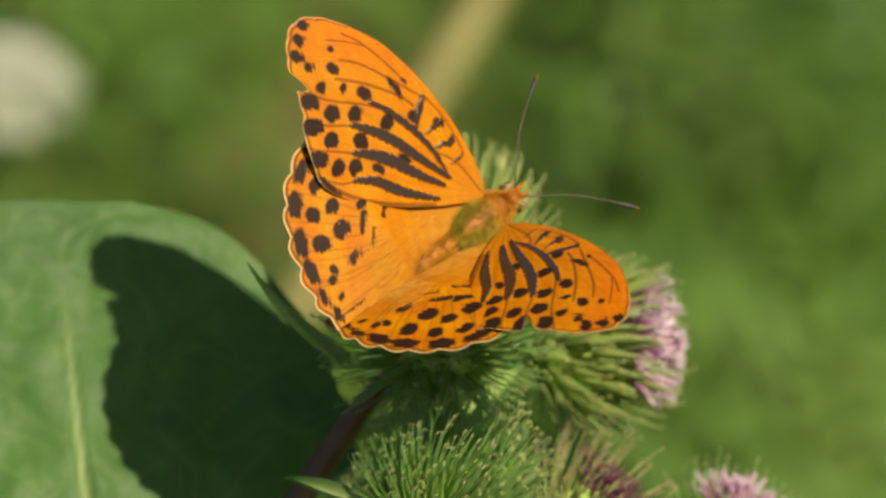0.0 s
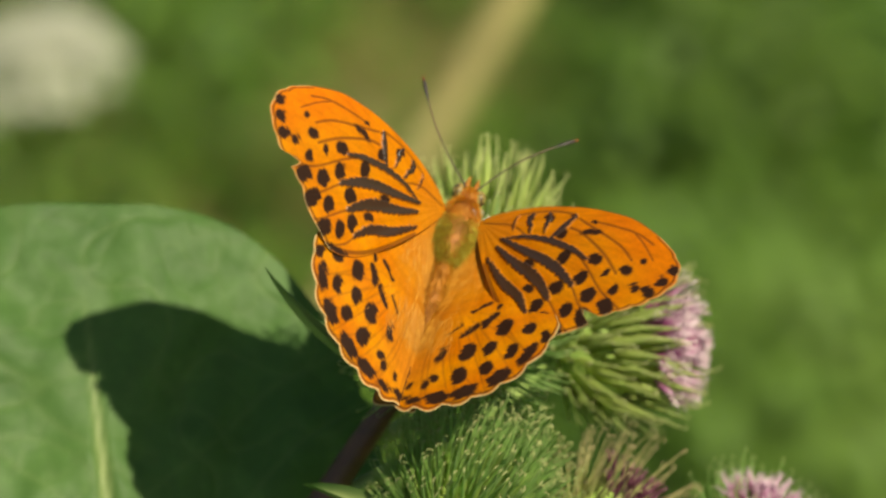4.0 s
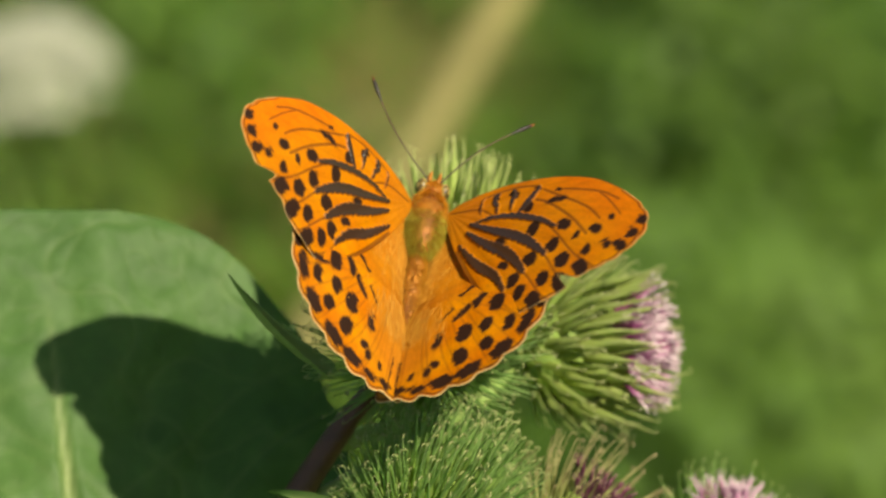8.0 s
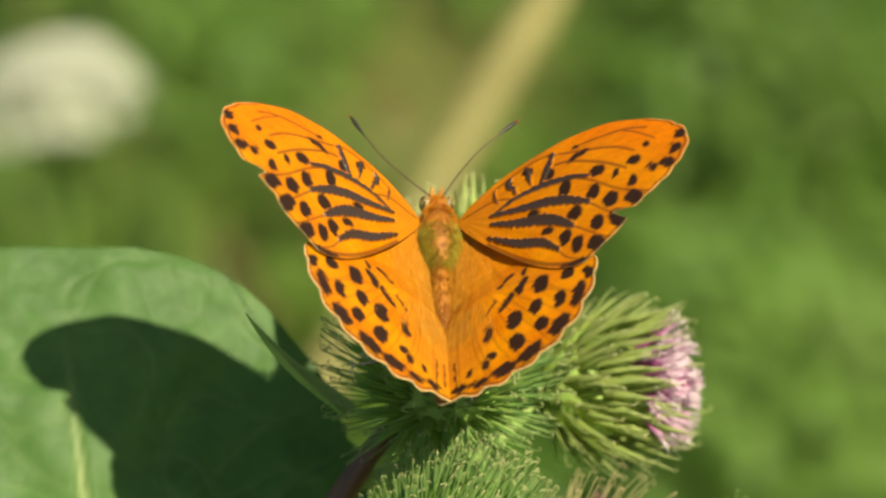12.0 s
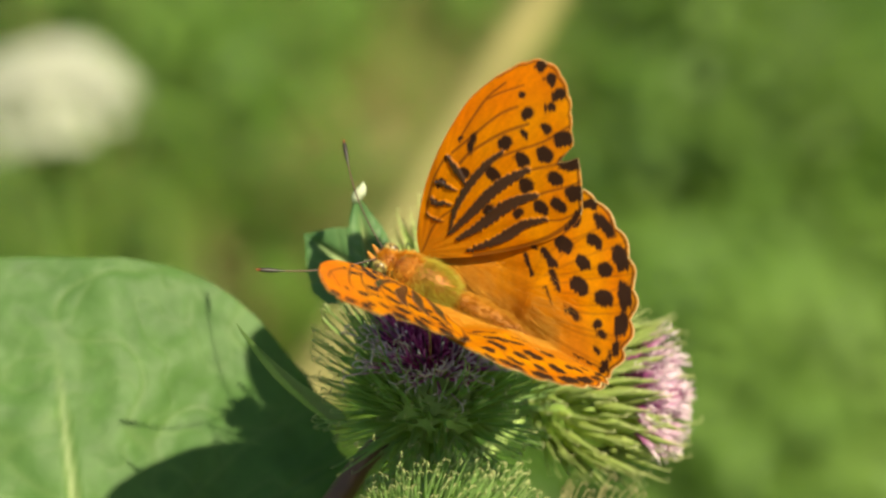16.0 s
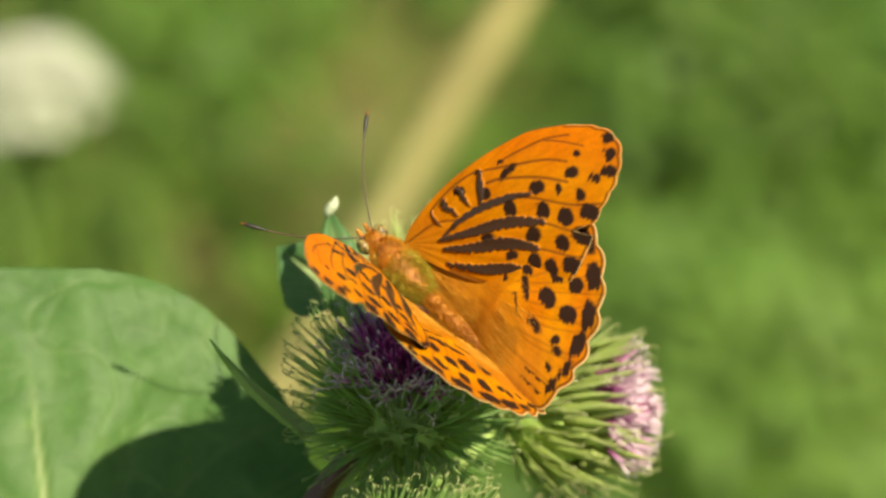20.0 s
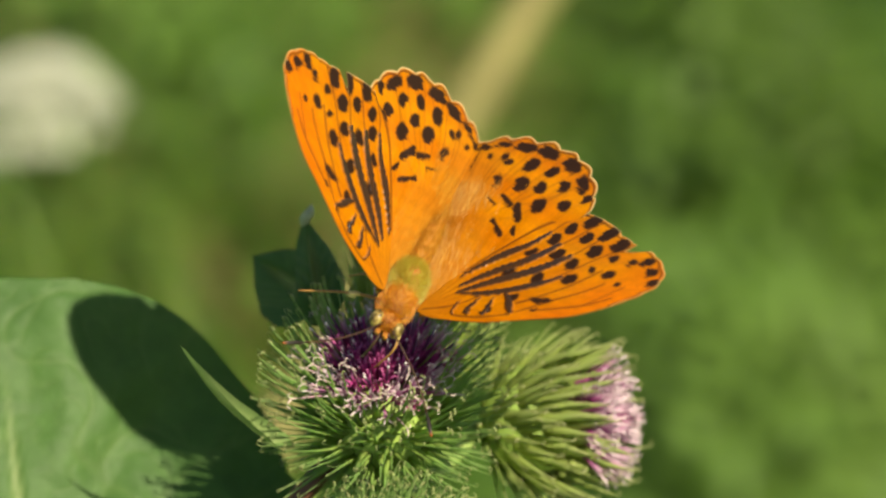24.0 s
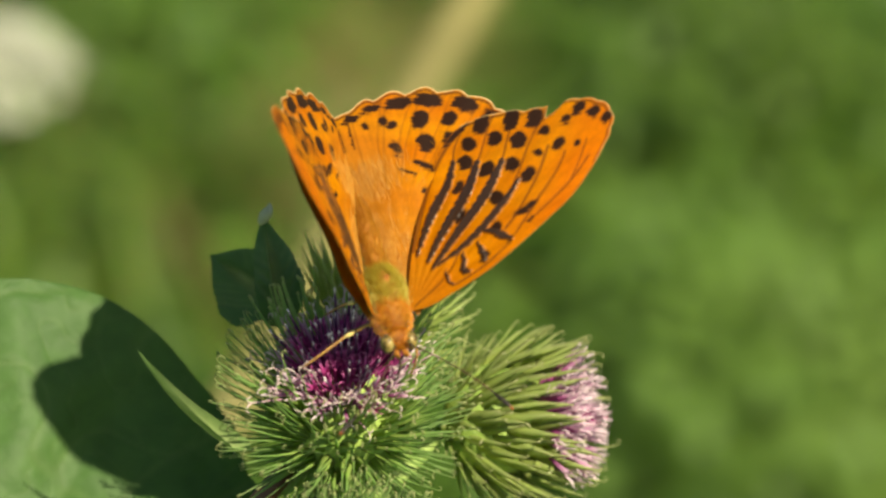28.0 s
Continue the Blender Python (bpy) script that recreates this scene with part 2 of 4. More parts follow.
def tube(points, radii, sides=8, cap=True):
    """Vertices and faces of a round tube along points."""
    pts = [Vector(p) for p in points]
    verts, faces = [], []
    n = len(pts)
    side = None
    for i, p in enumerate(pts):
        d = (pts[min(i + 1, n - 1)] - pts[max(i - 1, 0)]).normalized()
        if side is None:
            side = d.orthogonal().normalized()
        side = (side - d * side.dot(d)).normalized()
        up = d.cross(side)
        for k in range(sides):
            a = math.tau * k / sides
            verts.append(p + (side * math.cos(a) + up * math.sin(a)) * radii[i])
    for i in range(n - 1):
        for k in range(sides):
            a, b = i * sides + k, i * sides + (k + 1) % sides
            faces.append((a, b, b + sides, a + sides))
    if cap:
        faces.append(tuple(range(sides - 1, -1, -1)))
        faces.append(tuple(range((n - 1) * sides, n * sides)))
    return verts, faces


def joined(pieces):
    verts, faces = [], []
    for v, f in pieces:
        o = len(verts)
        verts += v
        faces += [tuple(i + o for i in q) for q in f]
    return verts, faces


def moved(piece, m):
    return [m @ Vector(v) for v in piece[0]], piece[1]


def ball(rx, ry, rz, rings=14, seg=20, centre=(0, 0, 0)):
    verts, faces = [], []
    for i in range(rings + 1):
        a = math.pi * i / rings
        for k in range(seg):
            b = math.tau * k / seg
            verts.append(Vector((centre[0] + rx * math.sin(a) * math.cos(b), centre[1] + ry * math.sin(a) * math.sin(b), centre[2] + rz * math.cos(a))))
    for i in range(rings):
        for k in range(seg):
            a, b = i * seg + k, i * seg + (k + 1) % seg
            faces.append((a, a + seg, b + seg, b))
    return verts, faces


def smooth_line(points, n):
    """n points along a smooth curve through points."""
    p = np.array(points, float)
    q = np.vstack([2 * p[0] - p[1], p, 2 * p[-1] - p[-2]])
    u = np.linspace(0, len(p) - 1 - 1e-9, n)
    i = u.astype(int)
    f = (u - i)[:, None]
    a, b, c, d = q[i], q[i + 1], q[i + 2], q[i + 3]
    return 0.5 * (2 * b + (c - a) * f + (2 * a - 5 * b + 4 * c - d) * f ** 2 + (3 * b - a - 3 * c + d) * f ** 3)


def aim(place, direction, spin=0.0):
    """A pose at place whose z points in direction."""
    q = Vector(direction).to_track_quat("Z", "Y")
    return Matrix.Translation(place) @ q.to_matrix().to_4x4() @ Matrix.Rotation(spin, 4, "Z")


def wave(x, y, f, seed=0.0):
    """Smooth irregular ripple, about -1 to 1."""
    return (np.sin(f * x * 1.0 + seed) * np.cos(f * y * 1.3 + seed * 2) + np.sin(f * (x * 0.6 - y * 0.9) * 1.7 + seed * 3)) * 0.5


def lumps(X, Y, size, seed=0.0):
    """Uneven lumps of about that size, about -1 to 1, at points X, Y."""
    return np.array([noise.noise(Vector((x / size, y / size, seed))) for x, y in zip(X.ravel(), Y.ravel())]).reshape(X.shape) * 1.6


# ---------------------------------------------------------------- ground and meadow


def build_ground():
    n = 60
    verts, faces = [], []
    rim = [0.0, 0.3, 0.6, 0.9, 1.2, 1.6, 2.0, 2.6, 3.4, 4.5, 6, 9, 14, 25, 60, 150, 400, 1200, 3000]
    for r in rim:
        for k in range(n):
            a = math.tau * k / n
            x, y = r * math.cos(a), 0.6 + r * math.sin(a)
            z = 0.03 * float(wave(x, y, 3.1, 0.4)) if r < 20 else 0.0
            verts.append((x, y, z))
    for i in range(len(rim) - 1):
        for k in range(n):
            a, b = i * n + k, i * n + (k + 1) % n
            faces.append((a, a + n, b + n, b) if i else (a, a + n, b + n, b))
    ob = new("ground", mesh_of("ground", verts, faces, [EARTH]))
    tagged(ob, "green summer meadow ground with grass and bare earth", "ground", kind="structure")


def blade(length, width, bend, rng, segs=4):
    """One grass blade rising along z and bending towards x."""
    verts, faces = [], []
    for i in range(segs + 1):
        f = i / segs
        w = width * (1 - f ** 1.6) * 0.5 + 0.0002
        x = bend * length * f * f
        z = length * f * math.sqrt(max(0.05, 1 - (bend * f) ** 2 * 0.6))
        verts += [Vector((x, -w, z)), Vector((x + w * 0.3, 0, z)), Vector((x, w, z))]
    for i in range(segs):
        a = i * 3
        faces += [(a, a + 1, a + 4, a + 3), (a + 1, a + 2, a + 5, a + 4)]
    return verts, faces


def herb_leaf(length, width):
    """A pointed leaf rising along x from the origin, folded a little along its rib."""
    v = [Vector((0, 0, 0)), Vector((length * 0.35, width * 0.5, length * 0.10)), Vector((length * 0.4, 0, length * 0.05)), Vector((length * 0.35, -width * 0.5, length * 0.10)),
         Vector((length * 0.75, width * 0.36, length * 0.06)), Vector((length * 0.78, 0, length * 0.03)), Vector((length * 0.75, -width * 0.36, length * 0.06)), Vector((length, 0, -length * 0.05))]
    return v, [(0, 2, 1), (0, 3, 2), (1, 2, 5, 4), (2, 3, 6, 5), (4, 5, 7), (5, 6, 7)]


def patch(x, y):
    """A spot of the meadow, by its offset from the middle of the view: x to the side and y up the slope of sight, in units of a tenth of the view's width."""
    return 0.004 + x * 0.0375, 1.44 + y * 0.066


def build_meadow():
    rng = random.Random(17)

    def leaves(n, place, lo, hi, top, flat=0.5):
        out = []
        for _ in range(n):
            x, y = place()
            L = rng.uniform(lo, hi)
            m = Matrix.Translation((x, y, top * rng.random() ** 0.7)) @ Matrix.Rotation(rng.uniform(0, math.tau), 4, "Z") @ Matrix.Rotation(rng.gauss(-0.15, flat), 4, "Y")
            out.append(moved(herb_leaf(L, L * rng.uniform(0.35, 0.6)), m))
        return out

    def anywhere():
        y = rng.uniform(0.95, 2.5)
        stray = abs(rng.gauss(0, 0.25))
        return rng.uniform(-0.5, 0.5) * (0.50 + 0.12 * y) * (1 + stray), y + (y - 1.6) * stray * 0.6

    def stuff(name, pieces, mat, label, category):
        tagged(new(name, mesh_of(name, *joined(pieces), [mat])), label, category, kind="stuff")

    stuff("meadow_herbs", leaves(10500, anywhere, 0.010, 0.026, 0.13), HERBS, "dense green leafy meadow herbs", "herbs")
    # clumps coloured darker or lighter than the rest, where the meadow looks dim or bright
    for name, mat, label, clumps in (
            ("dark_herbs", HERBS_DARK, "dark green meadow herbs, coloured darker to dim their patches", ((2.0, 2.2, 1.0, 450), (3.6, 1.6, 1.0, 420), (4.8, 1.0, 0.9, 450), (4.6, 0.0, 0.7, 260), (3.0, -0.4, 0.6, 200), (-3.2, 0.1, 0.6, 70), (3.4, 0.8, 0.7, 220), (-2.6, -0.4, 0.5, 60))),
            ("light_herbs", HERBS_LIGHT, "yellowish-green meadow herbs, coloured lighter to brighten their patches", ((-0.6, 2.0, 0.8, 300), (-4.4, 2.4, 0.9, 420), (-3.6, 1.0, 0.8, 360), (-2.4, 1.3, 0.7, 380), (-1.5, 2.6, 0.5, 160), (4.4, 2.6, 0.7, 300), (4.0, -3.7, 0.9, 1300), (2.8, -3.1, 0.6, 450)))):
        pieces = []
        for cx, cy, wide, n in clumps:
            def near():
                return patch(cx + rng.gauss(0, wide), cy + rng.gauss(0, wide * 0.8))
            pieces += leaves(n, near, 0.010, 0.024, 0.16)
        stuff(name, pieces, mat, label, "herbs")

    def grass(clumps, heights, widths, turn):
        out = []
        for cx, cy, wide, n in clumps:
            for _ in range(n):
                x, y = patch(cx + rng.gauss(0, wide), cy + rng.gauss(0, wide * 0.8))
                b = blade(rng.uniform(*heights), rng.uniform(*widths), rng.uniform(0.5, 0.98), rng)
                out.append(moved(b, Matrix.Translation((x, y, 0.0)) @ Matrix.Rotation(rng.gauss(*turn), 4, "Z")))
        return out

    fresh = []
    for _ in range(1500):
        x, y = anywhere()
        b = blade(rng.uniform(0.08, 0.22), rng.uniform(0.002, 0.005), rng.uniform(0.4, 0.98), rng)
        fresh.append(moved(b, Matrix.Translation((x, y, 0.0)) @ Matrix.Rotation(rng.uniform(0, math.tau), 4, "Z")))
    # the meadow goes on all round, more thinly
    for _ in range(5200):
        x, y = rng.uniform(-3.2, 3.2), rng.uniform(-2.2, 5.5)
        if abs(x) < 0.30 + 0.10 * max(y, 0) and 0.0 < y < 2.6 or abs(x) < 0.3 and abs(y) < 0.3:
            continue
        b = blade(rng.uniform(0.16, 0.42), rng.uniform(0.006, 0.014), rng.uniform(0.3, 0.95), rng, 3)
        fresh.append(moved(b, Matrix.Translation((x, y, 0.0)) @ Matrix.Rotation(rng.uniform(0, math.tau), 4, "Z")))
    stuff("meadow_grass", fresh, GRASS, "lush green meadow grass", "grass")
    # the pale blades brighten the near right by their colour; a few stand further left
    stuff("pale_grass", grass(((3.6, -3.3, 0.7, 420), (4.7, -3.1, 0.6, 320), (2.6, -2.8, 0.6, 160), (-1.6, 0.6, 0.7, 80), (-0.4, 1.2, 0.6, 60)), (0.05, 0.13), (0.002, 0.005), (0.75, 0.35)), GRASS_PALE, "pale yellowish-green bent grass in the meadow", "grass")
    stuff("dry_grass", grass(((-2.6, 0.9, 0.7, 280), (-3.2, 1.5, 0.7, 160), (-1.9, 1.4, 0.5, 60), (-2.8, -0.3, 0.3, 40), (-1.3, 2.4, 0.4, 40), (-4.6, 0.8, 0.6, 60)), (0.08, 0.17), (0.002, 0.005), (0.4, 1.0)), GRASS_DRY, "withered straw-coloured grass in the meadow", "grass")


def build_straw_stalk():
    """The thick dry stem that leans across behind the flowers."""
    ob = thing("dry_stalk", tuple(spot(-373, -585, -850)), "thick dry straw-coloured plant stalk leaning in the meadow", "stalk")
    b, c = spot(-373, -585, -850), spot(72, 145, -850)
    pts = [b.lerp(c, k) + Vector((0.006 * math.sin(k * 5), 0, 0)) - ob.location for k in np.linspace(0, 1.1, 14)]
    part("stem", mesh_of("stem", *tube(pts, list(np.linspace(0.0072, 0.0054, 14)), 12), [STRAW]), ob)
    for k in (4, 8, 12):
        part("node", mesh_of("node", *ball(0.0066, 0.0066, 0.0046, 8, 14, tuple(pts[k])), [STRAW]), ob, "swollen stem joint")


build_ground()
build_meadow()
build_straw_stalk()


def build_umbel():
    """A white umbel among the grass."""
    c = spot(-116, 53, -855)
    ob = thing("white_umbel", (c.x, c.y, 0), "white flowering umbel in the meadow", "flower")
    top = c - ob.location
    part("stem", mesh_of("stem", *tube([(0, 0, 0), (0.01, 0.005, top.z * 0.6), tuple(top + Vector((0, 0, -0.03)))], [0.0011, 0.001, 0.0008], 8), [GRASS]), ob)
    rng = random.Random(3)
    pieces = []
    heads = [(Vector((0.0115 * math.cos(a) * k, 0.0150 * math.sin(a) * k, 0.003 - 0.005 * k * k + rng.uniform(-0.003, 0.003))), rng.uniform(0.0060, 0.0092)) for a, k in [(0, 0.1)] + [(q * 1.05, rng.uniform(0.5, 0.7)) for q in range(6)] + [(q * 0.70 + 0.3, rng.uniform(1.0, 1.15)) for q in range(9)] + [(q * 0.57, rng.uniform(1.45, 1.65)) for q in range(11)]]
    for off, rad in heads:
        for i in range(22):
            r, a = rad * math.sqrt(rng.random()), rng.uniform(0, math.tau)
            p = top + off + Vector((r * math.cos(a), r * math.sin(a), -r * r * 30 + rng.uniform(-0.001, 0.001)))
            q = [Vector((0, 0, 0))] + [Vector((0.0019 * math.cos(k * math.tau / 5), 0.0019 * math.sin(k * math.tau / 5), 0.0007)) for k in range(5)]
            pieces.append(([p + v for v in q], [(0, k + 1, (k + 1) % 5 + 1) for k in range(5)]))
    part("floret_tuft", mesh_of("floret_tuft", *joined(pieces), [UMBEL_WHITE]), ob, "tiny white florets")["kind"] = "stuff"
    for off, rad in heads:
        part("ray", mesh_of("ray", *tube([tuple(top + Vector((0, 0, -0.035))), tuple(top + off - Vector((0, 0, 0.001)))], [0.0008, 0.0005], 5), [STEM_GREEN]), ob)


build_umbel()

# ---------------------------------------------------------------- burdock

plant = thing("burdock_plant", (-0.03, 0.03, 0.0), "flowering burdock with spiny green burs and purple florets", "plant")
BASE = plant.location.copy()


def on_plant(m):
    return Matrix.Translation(-BASE) @ m


def bract_mesh(k, rng, broad=False):
    """A bur's bract: a broad keeled scale at its base, drawn out into a stiff needle with a tight hook at its tip."""
    L = 0.0106
    verts, faces = [], []
    bend, sway = rng.uniform(-0.20, 0.08), rng.uniform(-0.06, 0.06)
    line = [(bend * L * f * f, sway * L * f * f, L * f, w) for f, w in (((0.0, 0.00055), (0.14, 0.00074), (0.30, 0.00080), (0.50, 0.00064), (0.74, 0.00034), (0.93, 0.00010)) if broad else ((0.0, 0.00056), (0.14, 0.00056), (0.28, 0.00036), (0.44, 0.00020), (0.70, 0.00013), (0.93, 0.00009)))]
    x, y, z, w = line[-1]
    hook = rng.uniform(0.00026, 0.00046)
    for a in (70, 150, 225):
        line.append((x - hook * (1 - math.cos(radians(a))), y, z + hook * math.sin(radians(a)) * 1.2, 0.00011 if a < 200 else 0.00004))
    for x, y, z, w in line:
        d = min(w, 0.00024)
        verts += [Vector((x + d * 0.75, y, z)), Vector((x, y + w, z)), Vector((x - d * 0.45, y, z)), Vector((x, y - w, z))]
    for i in range(len(line) - 1):
        for j in range(4):
            a, b = i * 4 + j, i * 4 + (j + 1) % 4
            faces.append((a, b, b + 4, a + 4))
    return verts, faces


def facing(place, direction, outward):
    """A pose at place whose z points in direction and whose x turns outward."""
    z = direction.normalized()
    x = outward - z * outward.dot(z)
    x = x.normalized() if x.length > 0.05 else z.orthogonal().normalized()
    return Matrix.Translation(place) @ Matrix((x, z.cross(x), z)).transposed().to_4x4()


def floret_piece(rng, pale):
    """A thistle floret: a slender tube with five curled lobes and a dark anther tube."""
    L = 0.0088
    pts = [(0, 0, 0), (0, 0, L * 0.55), (0, 0, L * 0.8)]
    v, f = tube(pts, [0.0002, 0.00026, 0.00046], 5, False)
    lobes = []
    for k in range(5):
        a = math.tau * k / 5
        c, s = math.cos(a), math.sin(a)
        out = rng.uniform(0.5, 1.0)
        p0 = Vector((0.00042 * c, 0.00042 * s, L * 0.79))
        t = Vector((-s, c, 0)) * 0.00014
        p1 = p0 + Vector((c * 0.0005 * out, s * 0.0005 * out, 0.0011))
        p2 = p1 + Vector((c * 0.0008 * out, s * 0.0008 * out, 0.0005 - 0.0005 * out))
        lobes.append(([p0 - t, p0 + t, p1 + t * 0.8, p1 - t * 0.8, p2], [(0, 1, 2, 3), (3, 2, 4)]))
    return joined([(v, f)] + lobes)


BRACTS, FLORETS, PALES, ANTHERS = [], [], [], []
BROAD_BRACTS = [lengthwise(mesh_of("bract", *bract_mesh(q, random.Random(40 + q), True), [BRACT])) for q in range(6)]
shape_rng = random.Random(11)
for q in range(10):
    BRACTS.append(lengthwise(mesh_of("bract", *bract_mesh(q, shape_rng), [BRACT])))
for q in range(4):
    FLORETS.append(lengthwise(mesh_of("floret", *floret_piece(shape_rng, False), [FLORET])))
    PALES.append(lengthwise(mesh_of("floret", *floret_piece(shape_rng, True), [FLORET_PALE])))
ANTHERS.append(lengthwise(mesh_of("anther", *tube([(0, 0, 0.006), (0, 0, 0.0100), (0.0001, 0, 0.0105), (0.0001, 0, 0.0109), (0.0001, 0, 0.0112)], [0.0002, 0.0002, 0.00009, 0.0002, 0.00008], 5), [ANTHER])))


def style_piece(rng):
    """A withered floret's style: a thin pale thread that forks into two curled ends."""
    top = Vector((rng.uniform(-0.0004, 0.0004), rng.uniform(-0.0004, 0.0004), 0.0100))
    pieces = [tube([(0, 0, 0.005), tuple(top * 0.8), tuple(top)], [0.00013, 0.00012, 0.00012], 4, False)]
    for q in (-1, 1):
        c = rng.uniform(0.5, 1.0)
        pts = [top, top + Vector((q * 0.0004 * c, 0.0001, 0.0006)), top + Vector((q * 0.0011 * c, 0.0002, 0.0009)), top + Vector((q * 0.0016 * c, 0.0003, 0.0004 * c))]
        pieces.append(tube([tuple(p) for p in pts], [0.00013, 0.00012, 0.00011, 0.00006], 4, False))
    return joined(pieces)


STYLES = [lengthwise(mesh_of("style", *style_piece(shape_rng), [STYLE])) for q in range(6)]


def bur(place, axis, radius, count, florets, seed, single, spread=1.0, pale=0.4, label="", green=None, purple=None, reach=1.0, tall=1.0, slim=1.0, open_out=1.0):
    """One burdock head: a cup, its bracts all round, and the tuft of florets on top."""
    rng = random.Random(seed)
    head = part("flower_head", mesh_of("flower_head", *ball(radius * 0.86, radius * 0.86, radius * 0.82, 16, 24), [CUP]), plant, label, on_plant(aim(place, axis)))
    pool, heights = [], []
    golden = math.pi * (3 - math.sqrt(5))
    for i in range(count):
        f = (i + 0.5) / count
        z = -0.93 + f * (1.56 if florets else 1.90)
        a = i * golden + rng.uniform(-0.15, 0.15)
        r = math.sqrt(max(0, 1 - z * z))
        n = Vector((r * math.cos(a), r * math.sin(a), z))
        d = (n * 1.0 + Vector((0, 0, spread * (0.55 + 0.35 * f))) + Vector((rng.gauss(0, 0.11), rng.gauss(0, 0.11), rng.gauss(0, 0.11)))).normalized()
        size = radius / 0.0075 * rng.uniform(0.70, 1.05) * (0.80 + 0.28 * f) * reach
        m = facing(n * radius * 0.8, d, Vector((n.x, n.y, n.z - 0.6))) @ Matrix.Rotation(rng.gauss(0, 0.35), 4, "Z") @ Matrix.Diagonal((size * slim, size * slim, size, 1))
        me = rng.choice(BROAD_BRACTS if green is BRACT_PALE else BRACTS)
        if i >= count - single:
            part("bract", me, head, "", m)
        else:
            pool.append(([m @ v.co for v in me.vertices], [tuple(p.vertices) for p in me.polygons]))
            heights += [v.co.z for v in me.vertices]
    tuft = []
    for i in range(florets):
        f = (i + 0.5) / florets
        rr = math.sqrt(f)
        a = i * golden
        tilt = (rr * rr * 0.92 + 0.06 * rr) * open_out + rng.gauss(0, 0.13)
        d = Vector((math.sin(tilt) * math.cos(a), math.sin(tilt) * math.sin(a), math.cos(tilt)))
        p = Vector((rr * radius * 0.47 * math.cos(a), rr * radius * 0.47 * math.sin(a), radius * 0.60))
        size = radius / 0.0075 * rng.uniform(0.66, 0.98) * (0.86 + 0.04 * rr) * tall
        m = aim(p, d, rng.uniform(0, 6)) @ Matrix.Diagonal((size, size, size, 1))
        me = rng.choice(PALES if rr > 1 - pale + rng.uniform(-0.15, 0.15) else FLORETS)
        if single:
            part("floret", me, head, "", m)
            if rr < 0.8 and i % 2 == 0:
                part("anther", ANTHERS[0], head, "", m)
            if rr > 0.80 and rng.random() < 0.85:
                part("style", rng.choice(STYLES), head, "", m @ Matrix.Rotation(rng.gauss(0, 0.14), 4, "X") @ Matrix.Rotation(rng.gauss(0, 0.14), 4, "Y") @ Matrix.Diagonal((1.0, 1.0, 1.0, 1)))
        else:
            tuft.append(([m @ v.co for v in me.vertices], [tuple(q.vertices) for q in me.polygons], me))
    if pool:
        part("bract_coat", lengthwise(mesh_of("bract_coat", *joined(pool), [green or BRACT]), heights), head)["kind"] = "stuff"
    for mats, mat, nm in ((FLORETS, purple or FLORET, "floret_tuft"), (PALES, FLORET_PALE, "floret_fringe")):
        sel = [(v, f) for v, f, me in tuft if me in mats]
        if sel:
            up = [v.co.z for q, f, me in tuft if me in mats for v in me.vertices]
            part(nm, lengthwise(mesh_of(nm, *joined(sel), [mat]), up), head)["kind"] = "stuff"
    return head


HEAD_A = spot(-3.2, -16.4, -13.5)
bur(HEAD_A, way(0.03, 0.74, 0.67), 0.0086, 470, 170, 1, 170, 0.75, 0.22, "full-blown bur with a purple tuft, bracts standing all round", None, None, 1.06, 1.0, 0.95)
bur(spot(16.6, -18.2, -38), way(0.95, 0.05, 0.25), 0.0088, 230, 120, 2, 0, 1.7, 0.75, "bur turned aside, its tuft fading to pale pink", BRACT_PALE, None, 0.82, 1.14, 1.15, 0.74)
bur(spot(-2.6, -40.0, -6), way(0.36, 0.70, 0.56), 0.0084, 680, 0, 3, 140, 1.35, 0.4, "closed green bur bristling with hooked bracts", None, None, 0.98, 1.0, 1.0)
bur(spot(15.5, -43, -21), way(0.75, 0.55, 0.4), 0.0076, 240, 60, 4, 0, 1.0, -0.3, "withering bur with a dark purple tuft", BRACT_DRY, FLORET_WITHERED, 0.95, 0.9, 1.0)
bur(spot(36, -44, -32), way(0.3, 0.85, 0.3), 0.0062, 170, 60, 5, 0, 1.0, 0.95, "small bur with a pale pink tuft", None, FLORET_PALE, 0.9, 1.0, 1.0)
bur(spot(0, -6.5, -37), way(0.1, 0.95, 0.2), 0.0078, 220, 0, 6, 0, 0.9, 0.4, "closed pale green bur behind the flowers", BRACT_PALE, None, 0.95, 1.0, 1.0)


